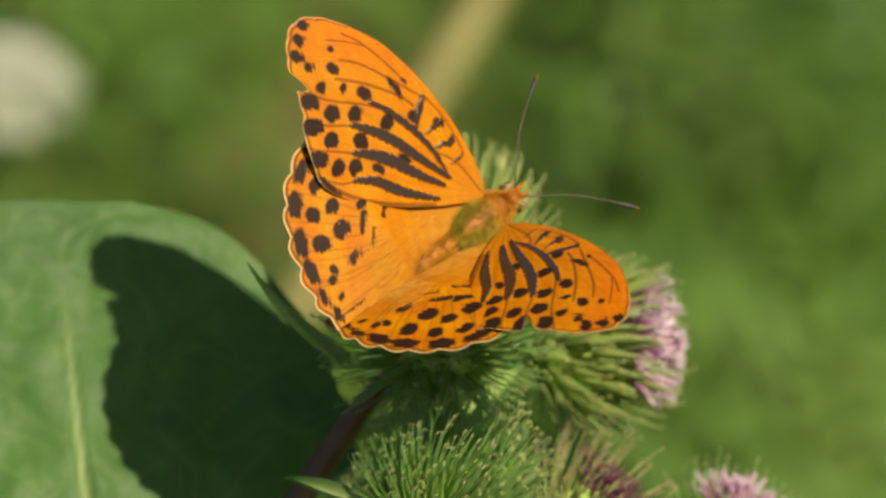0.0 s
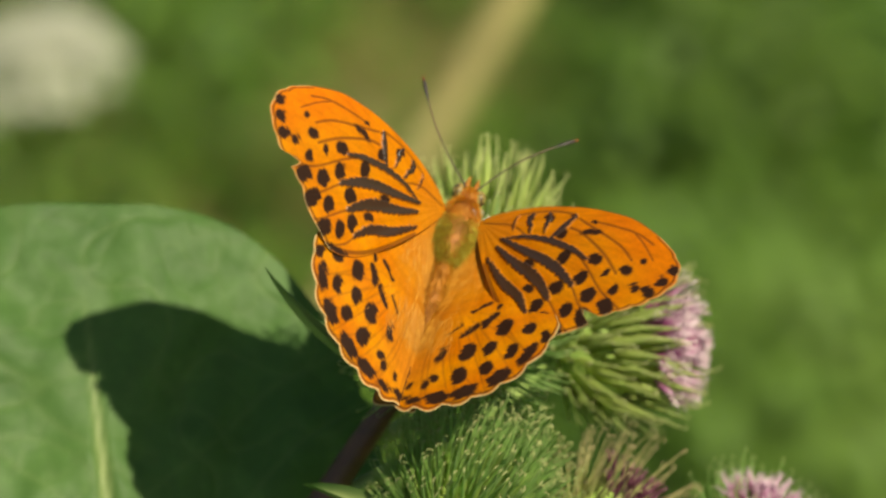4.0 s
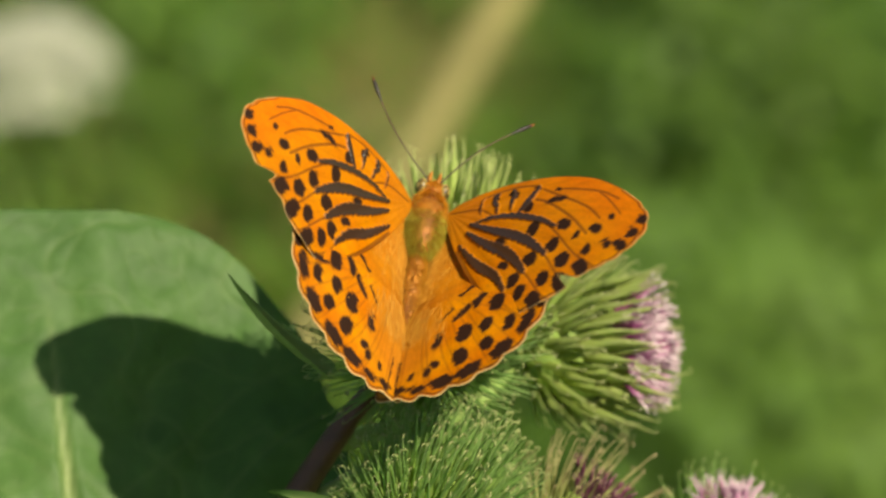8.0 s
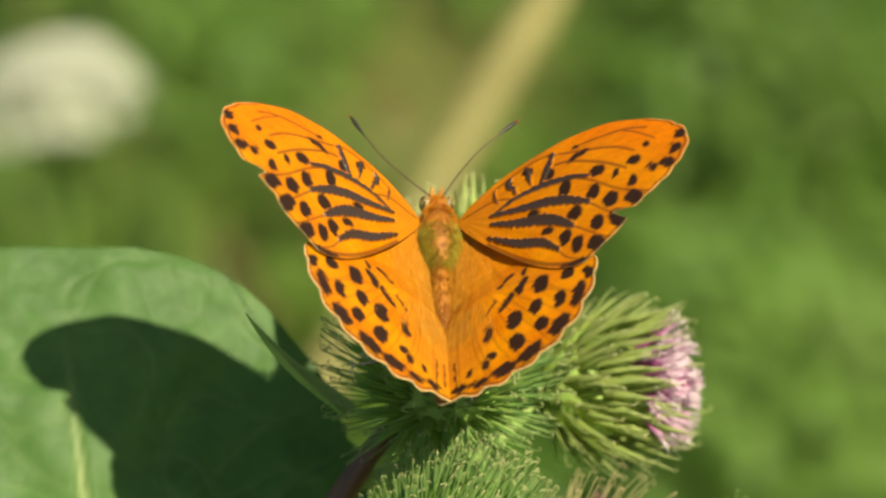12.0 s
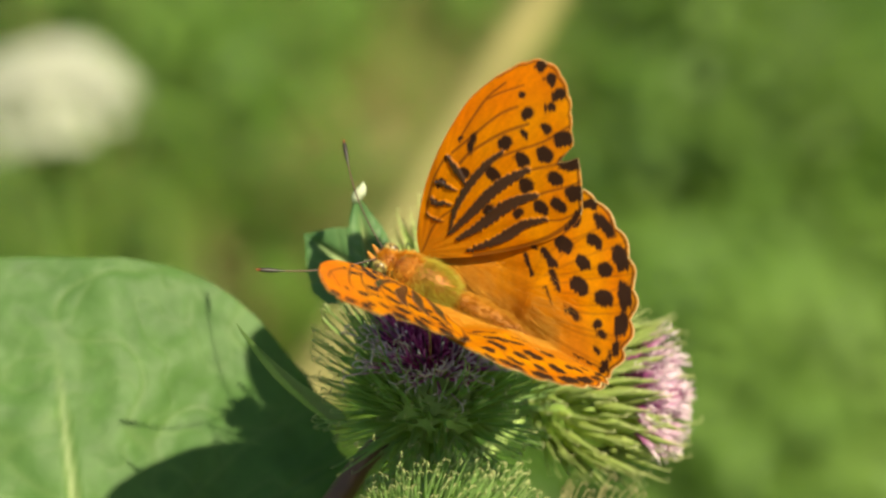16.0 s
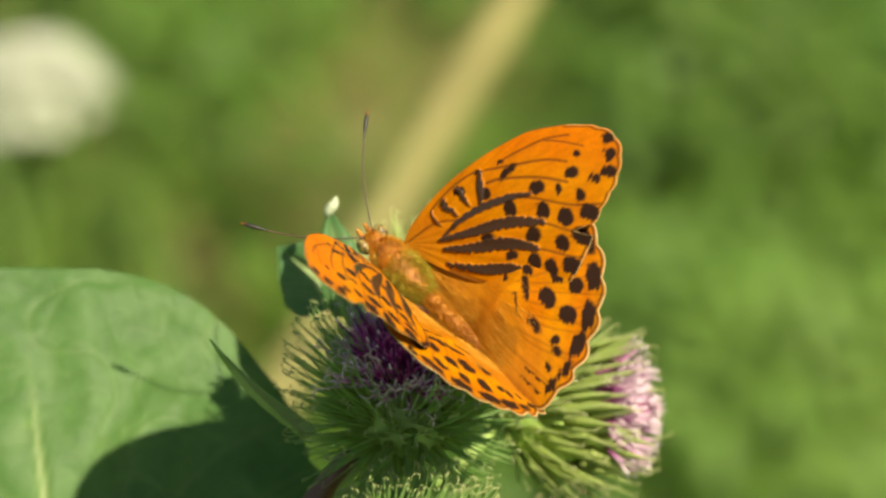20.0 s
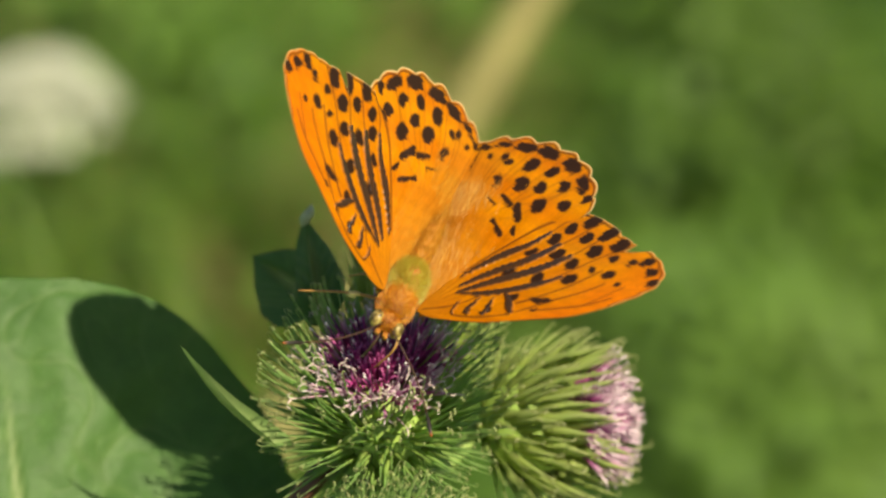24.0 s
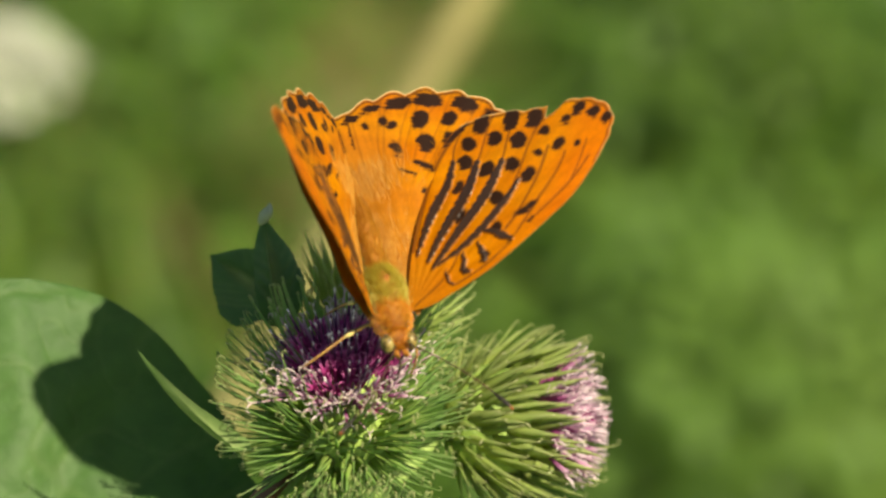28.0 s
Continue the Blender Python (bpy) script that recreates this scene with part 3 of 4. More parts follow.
def build_stalks():
    def stalk(name, pts, radii, mat, label=""):
        line = smooth_line([spot(*p) for p in pts], 24)
        rad = np.interp(np.linspace(0, 1, 24), np.linspace(0, 1, len(radii)), radii)
        part(name, mesh_of(name, *tube([Vector(p) - BASE for p in line], list(rad), 12), [mat]), plant, label)

    stalk("main_stem", [(-10, -23, -16), (-14, -28, -17), (-22, -40, -19), (-34, -58, -24), (-60, -110, -45)], [0.0013, 0.0016, 0.0019, 0.0023, 0.003], STEM_RED, "dark reddish-brown ribbed stem")
    low = SLOPE @ Vector((-0.06, -0.11, -0.045))
    line = [low - BASE, (low + Vector((-0.0, 0.02, -0.3))) - BASE, Vector((0, 0, 0))]
    part("main_stem", mesh_of("lower_stem", *tube(line, [0.003, 0.004, 0.006], 12), [STEM_RED]), plant)
    stalk("flower_stalk", [(-3, -24, -15), (-8, -24, -17), (-14, -28, -17)], [0.0012, 0.0011, 0.0013], STEM_GREEN, "pale green flower stalk")
    stalk("flower_stalk", [(9.5, -18.9, -40), (4, -25, -33), (-8, -32, -21), (-22, -40, -19)], [0.0011, 0.001, 0.001, 0.0012], STEM_GREEN)
    stalk("flower_stalk", [(-3, -42, -2), (-10, -48, -10), (-30, -52, -22)], [0.0012, 0.0011, 0.0013], STEM_GREEN)
    stalk("flower_stalk", [(0, -13, -36), (-4, -26, -30), (-14, -30, -19)], [0.0012, 0.0011, 0.0013], STEM_GREEN)
    stalk("flower_stalk", [(12, -46, -22), (2, -56, -22), (-34, -58, -24)], [0.001, 0.001, 0.0012], STEM_GREEN)
    stalk("flower_stalk", [(35, -48, -32), (15, -62, -28), (-34, -60, -25)], [0.001, 0.001, 0.0012], STEM_GREEN)


build_stalks()


def leaf_mesh(name, base, along, normal, length, width, seed, res=90, fold=0.0, curl=0.0, teeth=0.012, broad=False, thorn=False, crumple=1.0, greens=((0.043, 0.104, 0.024), (0.068, 0.146, 0.034))):
    """A broad leaf from its base along a direction, with veins in relief and a finely toothed, wavy rim."""
    z = normal.normalized()
    y = along.normalized()
    z = (z - y * z.dot(y)).normalized()
    x = y.cross(z)
    n = res
    u = np.linspace(-1, 1, n)
    t = np.linspace(0, 1, n)
    U, T = np.meshgrid(u, t)
    half = width * 0.5 * (np.clip(1 - np.abs(2 * T - 1) ** 3.0, 0, 1) ** 0.42 if broad else np.sin(np.pi * T ** 0.72) ** 0.8) * (1 + teeth * np.sin(T * 95 + seed) + 0.02 * np.sin(T * 23 + seed))
    if thorn:
        half = width * 0.5 * np.clip(T / 0.10 + 0.2, 0, 1) ** 0.5 * (1 - T) ** 1.35 + 0.00012 * (1 - T)
    if broad:
        # rounder and narrower on the one side, drawn out on the other
        deep = np.abs(2 * T - 1)
        half = np.where(U > 0, 0.032 * np.sqrt(np.clip(1 - deep ** 2, 0, 1)), 0.070 * np.clip(1 - deep ** 2.2, 0, 1) ** (1 / 2.2))
        half = half * (1 + teeth * np.sin(T * 95 + 6 * np.sin(T * 17)) + 0.012 * np.sin(T * 31 + seed)) + 0.0016 * np.array([noise.noise(Vector((q * 11, side_no * 5.0, seed))) for q in t for side_no in (0, 1)]).reshape(n, 2)[:, :1] * np.sin(np.pi * T)
    X = U * half
    Y = T * length - np.abs(U) ** 2 * length * (0.0 if broad else 0.05)
    s = np.abs(X)
    rib = np.exp(-((X + 0.13 * Y * (1 if broad else 0)) / (0.0009 * (1.3 - T))) ** 2) * np.clip((0.86 - T) / 0.3, 0, 1)
    side = np.zeros_like(X)
    drift = lumps(X, Y, 0.014, seed + 2) * 0.0026
    for k in range(4):
        y0 = length * (0.0 + 0.17 * k)
        d = np.abs(Y - y0 - s * (1.5 - 0.16 * k) + s * s * 9.0 + drift)
        side = np.maximum(side, np.exp(-(d / 0.0006) ** 2) * (0.36 - 0.06 * k))
    mesh_veins = np.maximum(np.exp(-(lumps(X, Y, 0.0105, seed + 13) / 0.07) ** 2), 0.6 * np.exp(-(lumps(X, Y, 0.0050, seed + 17) / 0.09) ** 2)) if broad else np.zeros_like(X)
    net = lumps(X, Y, 0.0022, seed)
    puff = lumps(X, Y, 0.008, seed + 3) * 0.6 + lumps(X, Y, 0.02, seed + 9)
    Z = 0.0011 * crumple * (length / 0.09) * puff * (1 - rib) * (1 - 0.7 * side) + 0.00010 * (length / 0.09) * net - 0.0004 * rib - 0.0003 * side - 0.00016 * mesh_veins
    Z += fold * s + curl * (Y - length * 0.5) ** 2 + 0.0012 * np.sin(Y * 130 + seed) * np.abs(U) ** 3
    verts = [base + x * a + y * b + z * c for a, b, c in zip(X.ravel(), Y.ravel(), Z.ravel())]
    faces = [(i * n + j, i * n + j + 1, (i + 1) * n + j + 1, (i + 1) * n + j) for i in range(n - 1) for j in range(n - 1)]
    me = mesh_of(name, verts, faces, [LEAF])
    vein = np.clip(np.maximum(rib, np.maximum(side * 0.55, mesh_veins * 0.10)), 0, 1).ravel()[:, None]
    blot = np.clip(0.5 + 0.35 * lumps(X, Y, 0.016, seed + 5) + 0.25 * lumps(X, Y, 0.004, seed + 7), 0, 1).ravel()[:, None]
    green = np.array(greens[0]) * (1 - blot) + np.array(greens[1]) * blot
    col = green * (1 - vein * 0.75) + np.array([0.30, 0.36, 0.15]) * vein * 0.75
    rgba = np.ones((len(verts), 4), np.float32)
    rgba[:, :3] = col
    me.color_attributes.new("pattern", "FLOAT_COLOR", "POINT").data.foreach_set("color", rgba.ravel())
    return me


def build_leaves():
    nrm = way(0.166, 0.323, 1.0)
    def lay(x, y):
        return spot(x, y, -50.6 - 0.166 * x - 0.323 * y)
    b, tip = lay(-45, -78), lay(-45, 0.5)
    me = leaf_mesh("leaf", b - BASE, tip - b, nrm, (tip - b).length, 0.090, 1.7, 180, teeth=0.008, broad=True, crumple=1.5)
    part("leaf", me, plant, "broad fresh green leaf with pale veins")
    b, tip = spot(-17.0, -21.4, -10), spot(-29.6, -7.9, 0)
    part("leaf", leaf_mesh("small_leaf", b - BASE, tip - b, way(0.6, 0.5, 0.7), (tip - b).length, 0.0030, 0.3, 34, 0.5, 14.0, 0.0, False, True, 1.5, ((0.15, 0.26, 0.07), (0.22, 0.34, 0.12))), plant, "narrow pale green bract drawn out into a thorn")
    dark = ((0.056, 0.132, 0.046), (0.090, 0.180, 0.060))
    b, tip = spot(-12.0, -2.6, -33), spot(-20.6, 3.9, -34)
    part("leaf", leaf_mesh("small_leaf", b - BASE, tip - b, way(-0.2, -0.1, 1.0), (tip - b).length, 0.0108, 2.3, 60, 0.3, 5.0, 0.03, False, False, 9.0, dark), plant, "small rounded dark green leaf")
    b, tip = spot(-11.2, -5.0, -24.5), spot(-13.4, 9.0, -21)
    part("leaf", leaf_mesh("small_leaf", b - BASE, tip - b, way(0.35, 0.0, 0.9), (tip - b).length, 0.0070, 4.1, 60, 0.6, 6.0, 0.02, False, False, 13.0, dark), plant, "small crumpled dark green leaf with a white withered tip")
    curl = smooth_line([spot(-13.8, 7.6, -21.2), spot(-13.3, 8.6, -20.8), spot(-12.7, 9.4, -20.4), spot(-12.5, 10.4, -20.8)], 10)
    part("leaf_tip", mesh_of("leaf_tip", *tube([Vector(p) - BASE for p in curl], [0.0002, 0.0005, 0.0007, 0.0008, 0.0007, 0.0008, 0.0006, 0.0005, 0.0003, 0.0001], 7), [WITHERED]), plant, "white withered leaf tip")
    b, tip = spot(-13, -39, -2), spot(-23.5, -35.5, 1)
    part("leaf", leaf_mesh("small_leaf", b - BASE, tip - b, way(0.1, 0.6, 0.8), (tip - b).length, 0.0022, 1.1, 20, 0.3), plant, "narrow pale green bract")


build_leaves()

# ---------------------------------------------------------------- butterfly

FORE_EDGE = [
    (0.2, -0.4), (2.4, 1.0), (5.5, 2.1), (9.1, 3.1), (12.4, 3.7), (16.4, 4.1), (20.4, 4.2), (24.5, 4.0), (28.1, 3.0), (30.6, 2.0), (32.9, 0.7), (34.5, -0.8),
    (35.0, -2.5), (34.6, -4.1), (33.5, -5.6), (32.0, -7.0), (29.8, -8.3), (28.3, -9.3), (26.6, -10.5), (25.7, -11.7), (24.4, -12.7), (22.9, -13.7),
    (21.3, -14.6), (19.8, -15.3), (18.4, -15.5), (16.9, -15.2), (14.6, -14.3), (12.2, -12.8), (8.8, -10.2), (4.9, -6.7), (1.4, -3.0), (0.2, -1.4),
]
HIND_EDGE = [
    (0.4, 0.1), (3.8, -2.6), (8.8, -5.9), (14.3, -9.4), (18.6, -12.3), (20.5, -14.2), (21.2, -16.2), (20.7, -18.1), (20.0, -19.9), (19.0, -21.9),
    (17.6, -23.5), (16.2, -25.1), (14.4, -26.1), (12.5, -27.6), (10.3, -28.2), (8.3, -29.2), (6.4, -29.3), (4.9, -29.9), (3.0, -29.4), (1.0, -29.6),
    (-0.9, -29.4), (-1.7, -28.0), (-1.8, -24), (-1.7, -19), (-1.4, -13), (-0.7, -6), (0, -1.6),
]
FORE_MARGIN = [
    (33.9, -1.5, 0.66, 0.55, -13), (33.2, -3.4, 0.72, 0.60, -13), (32.1, -5.2, 0.80, 0.56, -13), (30.0, -5.1, 0.50, 0.42, -13),
    (27.1, -8.5, 1.25, 0.85, -38), (24.8, -10.8, 1.25, 1.0, -48), (21.6, -13.4, 1.25, 0.95, -42), (18.3, -15.0, 1.5, 0.28, -2),
]
FORE_SPOTS = [
    (27.45, -3.1, 1.0, 0.72, -13), (24.8, -4.1, 0.55, 0.66, -13), (22.15, -2.65, 1.15, 0.86, -13), (27.1, -6.05, 0.70, 0.80, -13), (21.4, -5.5, 0.98, 1.10, -13),
    (23.9, -7.65, 1.10, 1.15, -13), (18.6, -7.6, 1.2, 1.0, -13), (21.75, -10.3, 1.0, 1.15, -13), (17.05, -10.7, 0.95, 1.15, -13), (18.8, -12.35, 0.92, 1.22, -13),
    (29.2, -1.35, 0.50, 0.42, -13),
]
FORE_MARKS = [
    (19.4, 0.9, 1.6, 0.48, 12), (18.9, 2.4, 0.46, 0.28, -13), (14.8, -0.1, 1.0, 0.85, -13), (11.6, 1.7, 0.80, 0.66, -13),
    (17.3, -3.3, 0.95, 1.15, -13), (12.4, -5.1, 1.1, 0.50, -13), (14.4, -8.6, 1.0, 0.58, -13), (15.4, 2.5, 0.62, 0.34, -13), (8.6, 1.2, 0.5, 0.5, -13),
]
FORE_STREAKS = [
    (0.50, [(20.9, -3.0), (18.5, -2.2), (16.1, -1.8), (13.5, -1.5), (9.8, -1.6), (6.5, -2.3)]),
    (0.72, [(20.8, -6.9), (18.3, -5.6), (14.9, -4.4), (10.7, -3.6), (5.7, -2.5)]),
    (0.80, [(18.1, -9.3), (15.9, -7.7), (13.1, -6.4), (10.0, -5.5), (5.8, -3.8)]),
    (0.70, [(15.9, -11.9), (13.7, -10.1), (11.3, -9.1), (8.7, -7.9), (5.1, -5.6)]),
    (0.46, [(15.6, 2.7), (15.1, 1.6), (14.5, 0.3), (13.6, -1.2)]),
    (0.34, [(11.4, 2.2), (11.8, 0.9), (12.1, -0.5)]),
    (0.36, [(8.9, 1.8), (8.4, 1.0), (9.4, 0.0), (9.7, -0.9)]),
    (0.17, [(6.4, 1.3), (6.3, 0.1), (6.8, -1.0)]),
]
FORE_VEINS = [
    (0.13, [(27.4, -1.6), (24.8, -0.1), (20.2, 1.3), (16.4, 2.4)]),
    (0.11, [(29.3, 1.2), (25.8, 2.2), (20.3, 2.5), (18.9, 2.3)]),
    (0.08, [(30.4, -0.9), (28.0, 0.9), (25.8, 2.1)]),
    (0.16, [(26.3, -3.9), (22.8, -1.6), (18.2, 0.4), (15.8, 0.9)]),
    (0.13, [(29.0, -8.3), (25.2, -6.6), (21.7, -4.1), (19.0, -2.5)]),
    (0.13, [(26.2, -11.0), (23.8, -9.6), (21.0, -7.2), (19.7, -6.4)]),
    (0.13, [(23.8, -13.3), (22.0, -12.3), (19.3, -10.2), (17.4, -9.0)]),
    (0.11, [(19.6, -15.0), (17.0, -13.5), (15.3, -11.3)]),
    (0.10, [(15.4, 2.9), (11.2, 2.7), (6.8, 1.6), (6.0, 0.9)]),
    (0.24, [(19.8, -15.2), (15.0, -13.9), (10.2, -11.0), (5.0, -6.6)]),
    (0.10, [(0.9, -0.6), (5.9, -0.3), (9.8, -1.5)]),
]
HIND_MARGIN = [
    (20.0, -16.6, 0.62, 0.70, -14), (18.6, -19.5, 0.66, 1.5, -22), (16.0, -23.2, 0.9, 1.5, -42), (11.9, -26.0, 0.8, 1.65, -55),
    (8.4, -27.4, 0.7, 1.5, -70), (5.0, -28.3, 1.0, 0.42, 5), (2.2, -28.2, 0.8, 0.4, 10),
]
HIND_SPOTS = [
    (13.5, -16.15, 1.1, 1.35, -14), (16.1, -19.35, 0.84, 1.2, -18), (12.8, -19.35, 0.88, 1.12, -14), (13.6, -22.25, 1.05, 1.0, -20), (9.85, -20.45, 1.05, 1.4, -14),
    (10.2, -23.9, 1.15, 1.3, 18), (6.2, -21.45, 0.58, 1.2, -12), (6.75, -24.8, 0.68, 0.6, -14), (5.9, -25.9, 0.58, 0.72, -14), (17.1, -15.75, 0.95, 1.0, -14),
    (15.0, -12.4, 1.1, 0.75, -30), (3.6, -26.4, 0.35, 0.7, -14),
]
HIND_BARS = [
    (0.58, [(10.9, -14.4), (10.5, -16.3)]),
    (0.34, [(10.5, -12.2), (10.4, -13.3)]),
    (0.40, [(9.5, -16.6), (7.9, -18.3)]),
    (0.36, [(8.6, -12.5), (7.4, -14.4)]),
    (0.24, [(7.2, -16.8), (5.8, -18.3)]),
    (0.14, [(1.3, -24.0), (1.7, -28.3)]),
    (0.12, [(0.1, -24.5), (0.2, -27.6)]),
]
HIND_VEINS = [
    (0.10, [(0.8, -6.7), (3.5, -11.9), (6.2, -14.7)]),
    (0.10, [(6.2, -14.7), (10.9, -14.8), (17.8, -18.8)]),
    (0.10, [(6.2, -14.7), (12.4, -18.4), (18.4, -22.9)]),
    (0.10, [(4.7, -14.0), (9.2, -18.7), (15.8, -26.4)]),
    (0.10, [(3.5, -11.9), (6.8, -20.3), (11.7, -27.6)]),
    (0.10, [(2.3, -9.4), (3.8, -18.8), (6.7, -27.9)]),
    (0.10, [(0.8, -6.7), (1.5, -19.5), (2.2, -27.5)]),
    (0.12, [(9.7, -16.1), (14.5, -17.3), (19.7, -19.9)]),
    (0.12, [(8.8, -16.8), (13.7, -21.5), (19.0, -23.7)]),
    (0.12, [(7.4, -18.5), (11.3, -24.0), (16.5, -26.5)]),
    (0.12, [(4.5, -16.3), (7.3, -23.2), (11.1, -28.3)]),
    (0.12, [(3.2, -15.6), (4.3, -23.3), (6.6, -28.6)]),
]
ROOT = Vector((2.36, 4.48, 1.00)) / 1000
HEAD = Vector((0, 8.2, -0.2)) / 1000


def edge_line(points, n, lo, hi):
    """A closed wing outline, evenly stepped, with a scalloped stretch between the fractions lo and hi."""
    p = smooth_line(points + [points[0]], 2400)
    d = np.concatenate([[0], np.cumsum(np.linalg.norm(np.diff(p, axis=0), axis=1))])
    s = np.linspace(0, d[-1], n, endpoint=False)
    q = np.stack([np.interp(s, d, p[:, 0]), np.interp(s, d, p[:, 1])], 1)
    f = s / d[-1]
    tang = np.roll(q, -1, 0) - np.roll(q, 1, 0)
    nor = np.stack([tang[:, 1], -tang[:, 0]], 1)
    nor /= np.linalg.norm(nor, axis=1)[:, None] + 1e-9
    on = np.clip(np.minimum(f - lo, hi - f) / 0.02, 0, 1)
    return q, f, nor, on


def near_lines(lines, P, taper=True):
    """How far inside any of the drawn strokes each point lies (above 0: inside), in millimetres."""
    best = np.full(len(P), -9.0)
    for w, pts in lines:
        c = smooth_line(pts, 26)
        for k in range(25):
            a, b = c[k], c[k + 1]
            ab = b - a
            h = np.clip(((P - a) @ ab) / (ab @ ab + 1e-9), 0, 1)
            dist = np.linalg.norm(P - a - h[:, None] * ab, axis=1)
            f = (k + 0.5) / 25
            ww = w * (0.25 + 0.75 * math.sin(math.pi * min(1, f * 0.86 + 0.10))) if taper else w
            best = np.maximum(best, ww - dist)
    return best


def near_spots(spots, P, warp):
    best = np.full(len(P), -9.0)
    for x, y, a, b, ang in spots:
        c, s = math.cos(radians(ang)), math.sin(radians(ang))
        dx, dy = P[:, 0] - x, P[:, 1] - y
        u, v = (dx * c + dy * s) / a, (-dx * s + dy * c) / b
        d = (1 - (np.abs(u) ** 2.3 + np.abs(v) ** 2.3) ** (1 / 2.3)) * min(a, b)
        best = np.maximum(best, d + warp)
    return best


def wing_rise(X, Y, fore):
    """How high each point of a wing lies over its plane, in millimetres: a gentle arch, and the hindwing's rise along the abdomen."""
    if fore:
        u = np.clip(X / 35.0, 0, 1)
        return 0.8 * np.sin(u * math.pi) - 0.7 * u ** 3 - 0.045 * np.clip(-Y - 2, 0, 14) * np.clip(X / 10, 0, 1)
    r = np.clip((-3 - Y) / 13, 0, 1)
    tucked = 1.4 * np.clip((Y + 15.5) / 5, 0, 1) * np.clip(X / 5, 0, 1)
    gutter = 0.95 * np.clip((5 - X) / 5, 0, 2) + 0.9 * np.clip((5 - X) / 5, 0, 2) ** 2
    behind = np.clip((-14.5 - Y) / 6, 0, 1)
    return (2.7 - 0.19 * X - gutter * (0.85 - 0.6 * behind)) * r - 0.3 * (1 - r) - tucked


def wing_shape(fore, notch, n, m):
    """Points of a wing in millimetres as a fan from its root: positions, and how close to the rim each lies."""
    # the rim runs out into small points where the veins end, hollow between them
    lo, hi, amp, waves = (0.385, 0.62, 0.26, 8) if fore else (0.275, 0.62, 0.62, 7)
    q, f, nor, on = edge_line(FORE_EDGE if fore else HIND_EDGE, n, lo, hi)
    ph = (f - lo) / (hi - lo) * waves * math.pi
    q = q + nor * (on * amp * (0.5 - np.abs(np.sin(ph)) ** 0.8))[:, None]
    hub = np.array([0.3, -0.5]) if fore else np.array([0.8, -3.0])
    if fore:
        v = q - hub
        a = np.degrees(np.arctan2(v[:, 1], v[:, 0]))
        for mid, half, depth in notch:
            k = np.clip(1 - np.abs(a - mid) / half, 0, 1) ** 0.6
            q = q - v / np.linalg.norm(v, axis=1)[:, None] * (k * depth)[:, None]
    t = np.linspace(0, 1, m + 1)[1:] ** 0.8
    P = hub + t[:, None, None] * (q - hub)[None]
    return P, t, f


